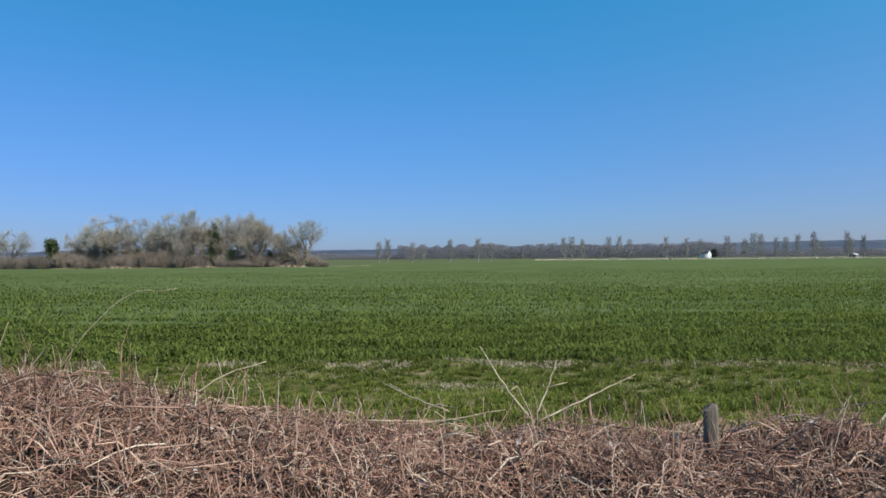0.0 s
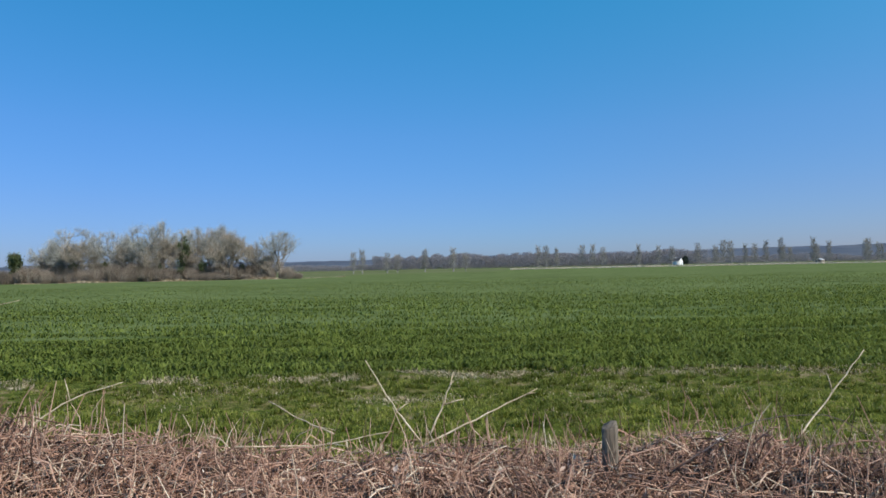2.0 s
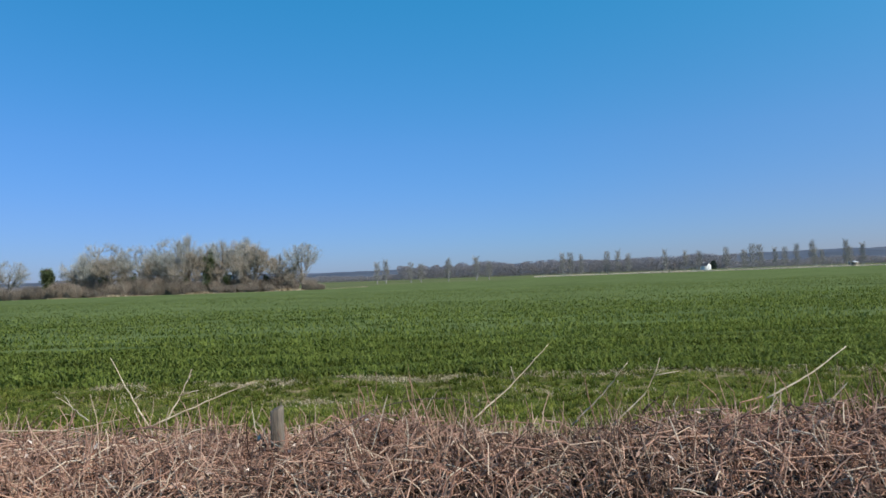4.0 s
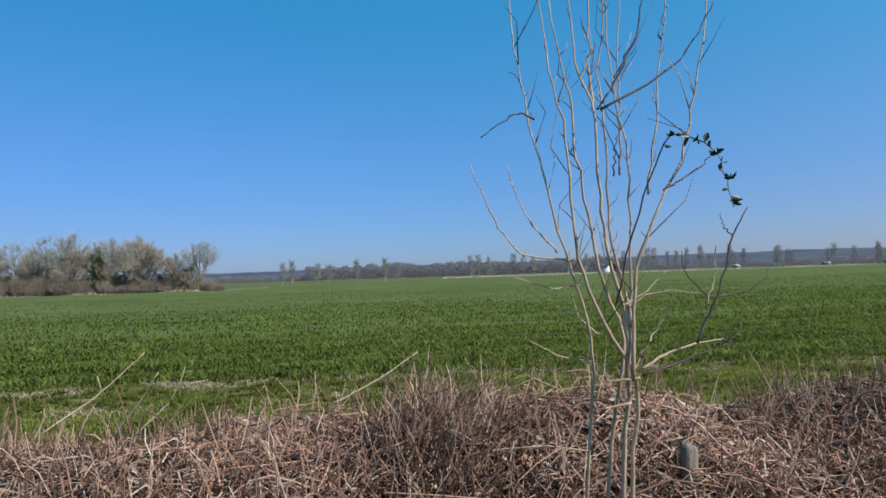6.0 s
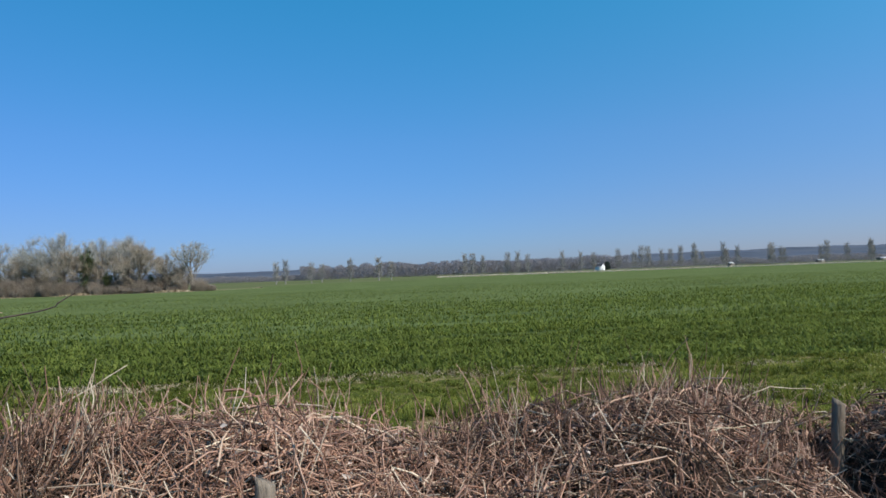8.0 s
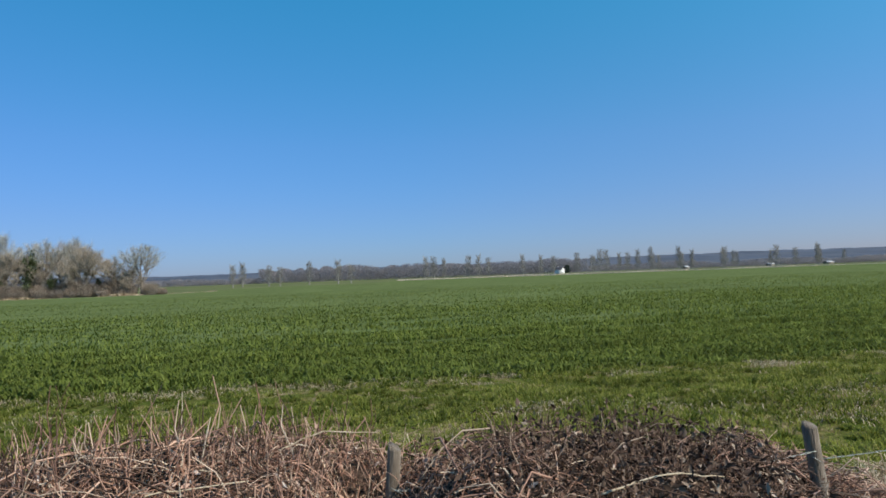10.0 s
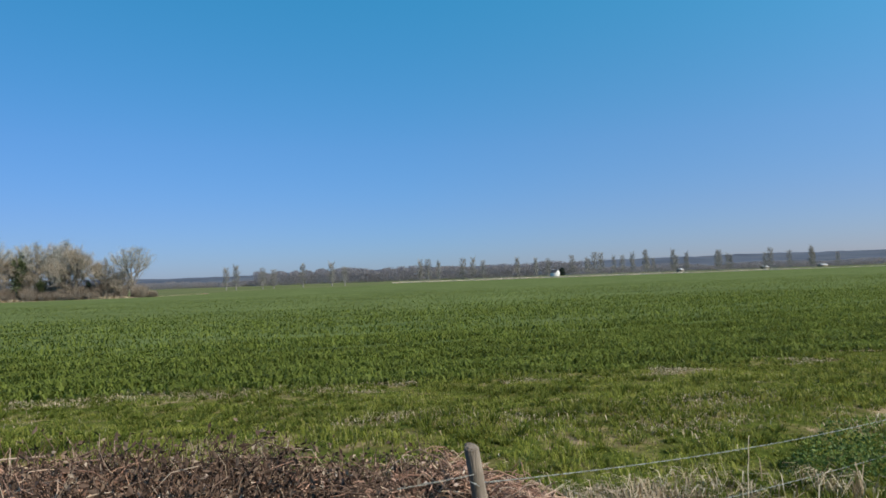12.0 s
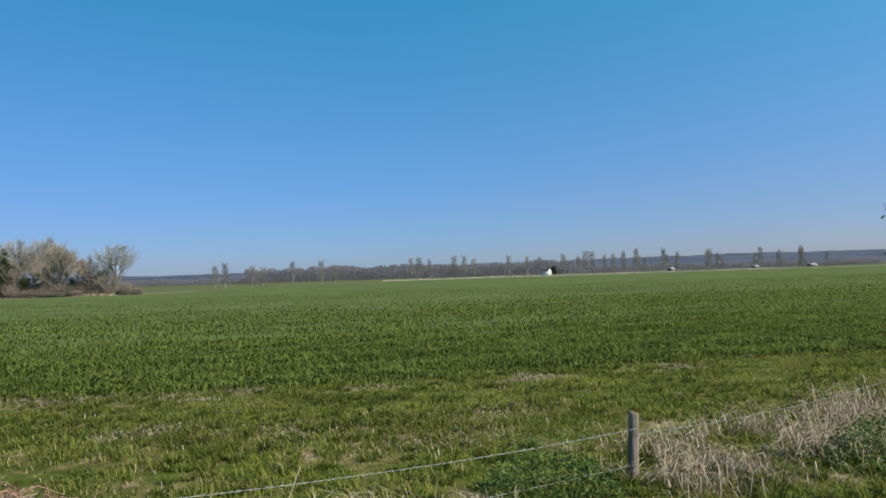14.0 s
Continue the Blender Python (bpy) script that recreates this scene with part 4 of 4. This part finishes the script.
stem([(-0.064, 1.908), (-0.067, 1.984), (-0.067, 2.055), (-0.06, 2.35)], 0.0055, 0.02)
stem([(0.012, 1.80), (0.013, 1.865), (0.013, 1.969), (0.013, 2.045), (0.03, 2.25)], 0.0042, 0.08)
stem([(0.06, 1.76), (0.075, 1.88), (0.082, 1.986), (0.101, 2.095), (0.12, 2.3)], 0.0042, 0.06)
branch([(-0.068, 1.900), (-0.024, 1.961), (0.013, 2.045), (0.03, 2.13)], 0.0052, -0.01, M_TWIG_DARK)
branch([(-0.066, 1.897), (0.026, 1.945), (0.090, 1.990), (0.127, 2.044), (0.15, 2.09)], 0.0052, -0.02, M_TWIG_DARK)
branch([(0.070, 1.763), (0.124, 1.793), (0.184, 1.838)], 0.0044, 0.02, M_TWIG_DARK)
branch([(0.012, 1.441), (0.056, 1.465), (0.112, 1.483), (0.170, 1.488)], 0.0062, -0.01, M_SAPLING)
branch([(0.010, 1.431), (0.071, 1.448), (0.127, 1.467), (0.178, 1.487)], 0.0058, -0.02, M_TWIG_DARK)
branch([(0.102, 1.487), (0.126, 1.541), (0.147, 1.588), (0.168, 1.674), (0.197, 1.724)], 0.0055, -0.04, M_TWIG_DARK)
branch([(0.13, 1.55), (0.145, 1.60), (0.150, 1.66)], 0.0045, -0.02, M_SAPLING)
branch([(0.165, 1.562), (0.127, 1.591), (0.108, 1.620), (0.106, 1.652)], 0.0034, 0.02, M_TWIG_DARK)
branch([(0.160, 1.562), (0.238, 1.573), (0.273, 1.595), (0.288, 1.623)], 0.0030, 0.02, M_TWIG_DARK)
branch([(0.168, 1.674), (0.150, 1.692), (0.146, 1.714)], 0.0030, -0.04, M_TWIG_DARK)
branch([(0.028, 1.456), (0.071, 1.523), (0.096, 1.564)], 0.0055, 0.03, M_SAPLING)
branch([(-0.103, 1.640), (-0.169, 1.646), (-0.204, 1.656), (-0.241, 1.705), (-0.266, 1.753), (-0.289, 1.813)], 0.0044, 0.02, M_SAPLING)
branch([(-0.123, 1.655), (-0.168, 1.706), (-0.198, 1.756), (-0.214, 1.814)], 0.0040, 0.05, M_SAPLING)
branch([(-0.182, 1.882), (-0.201, 1.893), (-0.222, 1.889), (-0.275, 1.851)], 0.0046, -0.01, M_TWIG_DARK)
branch([(0.011, 1.424), (-0.052, 1.421)], 0.0066, -0.01, M_SAPLING)
branch([(0.002, 1.376), (-0.060, 1.367)], 0.0066, -0.01, M_SAPLING)
branch([(-0.060, 1.451), (-0.123, 1.464), (-0.180, 1.496)], 0.0040, 0.04, M_SAPLING)
branch([(-0.084, 1.594), (-0.135, 1.588), (-0.206, 1.612)], 0.0036, 0.04, M_SAPLING)
branch([(0.02, 1.55), (0.043, 1.570), (0.102, 1.579), (0.160, 1.570)], 0.0032, 0.05, M_SAPLING)
branch([(-0.003, 1.554), (0.039, 1.576), (0.082, 1.616)], 0.0044, 0.03, M_SAPLING)
branch([(-0.034, 1.494), (-0.080, 1.529), (-0.126, 1.558)], 0.0036, 0.05, M_SAPLING)
branch([(-0.043, 1.783), (-0.038, 1.834), (-0.029, 1.872)], 0.0036, -0.02, M_TWIG_DARK)
for i in range(150):
    ob, line = stem_lines[i % len(stem_lines)]
    rows_ = np.nonzero(line[:-2, 2] > 1.46)[0]
    b = line[int(rs.choice(rows_))]
    turn = rs.choice((-1, 1))
    ln = rs.uniform(0.008, 0.03) if i % 4 else rs.uniform(0.05, 0.15)
    w = rs.uniform(0.35, 1.0)
    v, q, t = capped_tube([b, b + np.array([turn * 0.5 * w * ln, rs.normal(0, 0.3) * ln, 0.5 * ln]), b + np.array([turn * 0.75 * w * ln, rs.normal(0, 0.5) * ln, ln])], [0.0012, 0.0009, 0.0004], 4)
    part("twig", mesh_of("twig", v, q, t, (M_TWIG_DARK if i % 3 else M_SAPLING,)), ob)

# a bramble spray with small leaves, arched through the sapling towards the path
spray, line = shoot([(-0.031, 1.558), (-0.011, 1.699), (0.003, 1.783), (0.013, 1.838), (0.034, 1.825), (0.053, 1.800), (0.045, 1.750), (0.036, 1.704)], 0.0036, 0.0014, M_TWIG_DARK, sapling, "bramble_spray", "dark arched bramble spray with green leaves", set_back=(0.0, -0.25))


def leaf(b, ln, parent):
    """A small folded leaf with a point."""
    d = unit(np.array([rs.normal(0, 1), rs.normal(0, 0.6), rs.normal(0.1, 0.7)]))
    e = unit(np.cross(d, rs.normal(size=3)))
    up = np.cross(d, e) * 0.22 * ln
    v = [b, b + d * ln * 0.4 + e * ln * 0.27 + up, b + d * ln * 0.75 + e * ln * 0.18 + up * 0.8, b + d * ln, b + d * ln * 0.75 - e * ln * 0.18 + up * 0.8, b + d * ln * 0.4 - e * ln * 0.27 + up, b + d * ln * 0.5]
    part("leaf", mesh_of("leaf", v, tris=[(k, k + 1, 6) for k in range(5)] + [(5, 0, 6)], mats=(M_GREENLEAF,)), parent)


for i in range(34):
    leaf(line[int(9 + (len(line) - 10) * rs.random())], rs.uniform(0.008, 0.018), spray)
tangle, line = shoot([(0.150, 1.480), (0.172, 1.492), (0.186, 1.498), (0.180, 1.482), (0.166, 1.476)], 0.0030, 0.0015, M_TWIG_DARK, sapling, "bramble_tangle", "small knot of dark twigs and leaves", set_back=(-0.02, -0.03))
for i in range(14):
    leaf(line[int(rs.integers(1, len(line)))], rs.uniform(0.006, 0.011), tangle)


# ---- fence ----
def fence_post(x, y, top, radius, lean=(0, 0), label="weathered grey round fence post"):
    r = np.random.default_rng(int(x * 100))
    g = float(land(x, y))
    h = top - g
    zs = np.array([-0.3, 0.0, h * 0.3, h * 0.6, h * 0.85, h - 0.012, h])
    line = np.stack([lean[0] * (zs - h), lean[1] * (zs - h), zs], 1)
    rad = radius * np.array([1.05, 1.04, 1.0, 1.0, 0.97, 0.96, 0.86])
    v, q, t = capped_tube(line, rad, 16)
    ang = np.tile(np.arange(16), 7) * 2 * math.pi / 16
    v[:112, :2] += (r.normal(0, radius * 0.05, 16)[np.arange(112) % 16] * np.stack([np.cos(ang), np.sin(ang)]))[:, :].T
    v[96:112, 2] += 0.012 * np.cos(ang[96:112] + r.random() * 6)
    ob = thing("fence_post", mesh_of("post", v, q, t, (M_POST,)), label, "fence post", group="posts of the wire fence", at=Matrix.Translation((x, y, g)))
    z = h - 0.14
    if z > 0.1:
        v, q, t = capped_tube([(0.02, -radius - 0.006 + lean[1] * (z - h), z - 0.012), (0.0, -radius - 0.008 + lean[1] * (z - h), z), (-0.02, -radius - 0.006 + lean[1] * (z - h), z + 0.012)], [0.002] * 3, 5)
        part("staple", mesh_of("staple", v, q, t, (M_WIRE,)), ob)
    return ob


POSTS = ((1.03, 2.47, 1.115, 0.029, (0.0, 0)), (4.15, 1.47, 1.11, 0.026, (0.0, 0)), (6.20, 2.03, 1.065, 0.024, (0.08, 0)), (8.0, 2.22, 0.95, 0.032, (-0.14, 0.0)), (11.56, 3.40, 0.70, 0.036, (0.05, 0)), (14.6, 4.2, 0.72, 0.036, (0, 0)))
for x, y, top, rad, lean in POSTS:
    fence_post(x, y, top, rad, lean)


def wire(a, b, sag, label):
    t = np.linspace(0, 1, 22)[:, None]
    line = np.array(a) * (1 - t) + np.array(b) * t
    line[:, 2] -= sag * 4 * (t * (1 - t))[:, 0]
    strands = []
    for s in (0, math.pi):
        w = np.linspace(0, 1, 120)
        c = np.stack([np.interp(w, t[:, 0], line[:, k]) for k in range(3)], 1)
        ph = w * np.linalg.norm(np.array(b) - a) * 40 + s
        strands.append(c + np.stack([0 * ph, np.cos(ph) * 0.0022, np.sin(ph) * 0.0022], 1))
    v, q = tubes(strands, np.full((2, 120), 0.0012), 4)
    return thing("fence_wire", mesh_of("wire", v, q, mats=(M_WIRE,)), label, "wire", group="wires of the fence")


spots = [(x, y - rad, top) for x, y, top, rad, lean in POSTS]
for (x0, y0, t0), (x1, y1, t1) in zip(spots[2:], spots[3:]):
    wire((x0, y0, t0 - 0.14), (x1, y1, t1 - 0.105), 0.05, "twisted galvanised fence wire between weathered posts")
for (x0, y0, t0), (x1, y1, t1) in zip(spots[3:], spots[4:]):
    wire((x0, y0, t0 - 0.42), (x1, y1, t1 - 0.34), 0.03, "lower galvanised fence wire half hidden in dead grass")


# a briar stem with a few leaves, past the fence end
briar = stick("briar", [(12.9, 2.30, 0.28), (12.75, 2.28, 1.0), (12.55, 2.25, 1.7), (12.42, 2.22, 1.98)], 0.004, M_TWIG_DARK, "tall dark briar stem with a few small leaves", "", ((0.6, -0.6, 0.6, 0.22), (0.75, 0.7, 0.5, 0.2), (0.45, -0.7, 0.4, 0.25)))
for i in range(22):
    f = rs.uniform(0.35, 1.0)
    b = np.array([12.9 - 0.48 * f, 2.3 - 0.08 * f, 0.28 + 1.7 * f]) + rs.normal(0, 0.05, 3)
    v, t = cards(b[None], np.array([rs.uniform(0.012, 0.028)]), 900 + i)
    part("leaf", mesh_of("leaf", v, tris=t, mats=(M_GREENLEAF,)), briar)


# ---- grass, straw and crop ----
def scatter(r, n, x0, x1, y0, y1):
    return r.uniform(x0, x1, n), r.uniform(y0, y1, n)


r = np.random.default_rng(81)
n = 250000
x, y = scatter(r, n, -7, 19, 2.4, 10.4)
bare = wave(x, y, 0.9, 7) + 0.6 * wave(x, y, 0.35, 8)
edge = (np.abs(y - crop_edge(x) + 0.2) < 0.5) & (wave(x, y, 0.45, 15) > 0.15)
keep = (bare < 0.9) & ~edge & (y < crop_edge(x) + 0.3) & ((hedge_top(x, y) < land(x, y) + 0.1))
x, y = x[keep], y[keep]
n = len(x)
tuft = np.clip(0.5 + 0.7 * wave(x, y, 0.28, 9) + 0.3 * wave(x, y, 0.8, 2), 0.1, 1.4)
v, q, t = blades(np.stack([x, y, land(x, y) - 0.01], 1), r.uniform(0.03, 0.085, n) * (0.40 + tuft) * (1 - 0.35 * smooth(6.0, 7.5, y) * smooth(9, 6, x)), r.uniform(0.006, 0.013, n), r.uniform(0.5, 0.99, n), r.uniform(0, 6.28, n))
thing("verge_grass", mesh_of("verge_grass", v, q, t, (M_GRASS,)), "rough tufted green grass between fence and crop", "grass", "stuff")

# tussocks: blades that fan out of one root
m = 5800
tx, ty = scatter(r, m, -7, 19, 2.6, 10.0)
ok = (ty < crop_edge(tx)) & (hedge_top(tx, ty) < land(tx, ty) + 0.05) & (wave(tx, ty, 0.8, 17) > -0.35)
tx, ty = tx[ok], ty[ok]
k = 34
big = r.uniform(0.5, 1.25, len(tx)) * (1 + 0.5 * (wave(tx, ty, 0.6, 18) > 0.5))
hd = r.uniform(0, 6.28, (len(tx), k))
off = r.uniform(0, 0.05, (len(tx), k)) * big[:, None]
x = (tx[:, None] + np.cos(hd) * off).ravel()
y = (ty[:, None] + np.sin(hd) * off).ravel()
n = len(x)
v, q, t = blades(np.stack([x, y, land(x, y) - 0.01], 1), (r.uniform(0.045, 0.11, (len(tx), k)) * big[:, None]).ravel(), r.uniform(0.006, 0.013, n), r.uniform(0.45, 0.99, n), hd.ravel(), 0.2)
thing("grass_tussocks", mesh_of("grass_tussocks", v, q, t, (M_TUSSOCK,)), "lush green grass tussocks on the verge", "grass", "stuff")

# dead grass: patches in the sward and the matted strip under the fence
parts = []
n = 9000
x, y = scatter(r, n, -6, 16, 3.0, 8.4)
keep = (wave(x, y, 0.9, 7) + 0.6 * wave(x, y, 0.35, 8)) > 0.62
parts.append((x[keep], y[keep], 0.07))
n = 22000
x = r.uniform(-6, 17, n)
y = crop_edge(x) - 0.2 + r.uniform(-0.5, 0.45, n)
keep = wave(x, y, 0.45, 15) > 0.2
parts.append((x[keep], y[keep], 0.07))
n = 10000
x = r.uniform(8.2, 16, n)
y = np.interp(x, [7.98, 11.6, 14.6, 17], [2.1, 3.35, 4.15, 4.8]) + r.normal(-0.05, 0.32, n)
keep = wave(x, y, 0.28, 5) + 0.25 * np.clip(x - 11.3, -2, 1.2) > 0.22 + 2.0 * (np.hypot(x - 10.85, y - 3.2) < 0.5)
parts.append((x[keep], y[keep], 0.26))
for px_, py_, rr_ in ((9.1, 5.1, 0.45), (7.65, 8.8, 0.4), (8.0, 5.7, 0.3), (10.5, 4.6, 0.35), (11.2, 5.3, 0.4), (6.2, 9.0, 0.5), (4.4, 9.2, 0.45), (1.0, 9.2, 0.6), (-1.2, 9.1, 0.45), (2.6, 9.3, 0.5), (-2.4, 8.6, 0.5), (0.2, 7.6, 0.4), (3.2, 7.8, 0.5)):
    parts.append((px_ + r.normal(0, rr_, 420), py_ + r.normal(0, rr_ * 0.55, 420), 0.075))
n = 1300
x, y = r.normal(9.2, 0.35, n), r.normal(3.0, 0.2, n)
keep = wave(x, y, 0.2, 6) > -0.2
parts.append((x[keep], y[keep], 0.2))
n = 5200
x, y = scatter(r, n, -4, 7.2, 2.7, 5.0)
keep = hedge_top(x, y) < land(x, y) + 0.2
parts.append((x[keep], y[keep], 0.15))
x, y = np.concatenate([p[0] for p in parts]), np.concatenate([p[1] for p in parts])
ln = np.concatenate([np.full(len(p[0]), p[2]) for p in parts]) * r.uniform(0.5, 1.3, len(x))
v, q, t = blades(np.stack([x, y, land(x, y) - 0.01], 1), ln, r.uniform(0.004, 0.009, len(x)), r.uniform(0.72, 0.995, len(x)), r.normal(3.6, 1.2, len(x)))
thing("dead_grass", mesh_of("dead_grass", v, q, t, (M_STRAW,)), "matted pale dead grass along the fence", "grass", "stuff")

# nettles and dock that sprout among the dead grass
def leafy_clump(x, y, wide, high, count, seed):
    q_ = np.random.default_rng(seed)
    a, d = q_.uniform(0, 6.28, count), np.sqrt(q_.random(count)) * wide
    px, py = x + np.cos(a) * d, y + np.sin(a) * d * 0.7
    z = land(px, py) + high * q_.random(count) * (1.05 - (d / wide) ** 2)
    v, t = cards(np.stack([px, py, z], 1), q_.uniform(0.008, 0.02, count), seed)
    thing("nettle_clump", mesh_of("nettle_clump", v, tris=t, mats=(M_NETTLE,)), "low clump of fresh green nettles in the verge", "plant", "stuff")


for k, (x, y, wide, high) in enumerate(((10.85, 3.2, 0.5, 0.36), (13.3, 3.1, 0.5, 0.34))):
    leafy_clump(x, y, wide, high, int(5200 * wide), 300 + k)

def streak(x, y):
    """Thin and lush bands along the drilling."""
    return wave(x * 0.10, y, 0.55, 14) * 0.75 + 0.55 * wave(x * 0.3, y, 0.35, 16)


# young wheat, thinner and coarser with distance
sets = []
for n, x0, x1, y0, y1, h, w, fade in ((330000, -18, 36, 8.4, 20, 0.20, 0.029, (0, 1, 11, 20)), (230000, -40, 68, 11, 46, 0.18, 0.036, (11, 19, 24, 46)), (200000, -110, 170, 24, 130, 0.11, 0.07, (24, 45, 60, 130))):
    x, y = scatter(r, n, x0, x1, y0, y1)
    y = y + 0.04 * np.sin(y * 50)
    keep = (y > crop_edge(x) + r.uniform(-0.12, 0.12, n) + 0.12 * wave(x, y, 0.5, 3)) & (x < 12 + 1.15 * y) & (x > -5 - 0.78 * y) & (y < far_edge(x)) & (r.random(n) < 1 - 0.9 * smooth(-0.25, -0.65, streak(x, y)) * (y > 13) - 0.5 * smooth(-0.05, -0.5, wave(x, y, 0.075, 21) + 0.5 * wave(x * 0.5, y, 0.2, 22)) * (y < 24)) & (r.random(n) < smooth(fade[0], fade[1], y) * (1 - smooth(fade[2], fade[3], y)))
    x, y = x[keep], y[keep]
    row = 0.78 + 0.30 * wave(x * 0.25, y, 0.55, 11) + 0.15 * smooth(0, 18, x) + 0.22 * wave(x, y, 0.30, 13) + 0.12 * wave(x, y, 2.4, 12) + 0.30 * smooth(11, 18, y) * streak(x, y)
    young = smooth(0.0, 0.8, y - crop_edge(x)) * 0.05 + 0.95
    sets.append((x, y, h * r.uniform(0.65, 1.2, len(x)) * row * young, np.full(len(x), w) * r.uniform(0.7, 1.3, len(x))))
x, y, ln, wd = (np.concatenate([s[k] for s in sets]) for k in range(4))
v, q, t = blades(np.stack([x, y, land(x, y) - 0.02], 1), ln, wd, r.uniform(0.62, 0.995, len(x)), r.uniform(0, 6.28, len(x)), 0.35)
thing("wheat_crop", mesh_of("wheat_crop", v, q, t, (M_CROP,)), "dense young green wheat in drilled rows", "crop", "stuff")
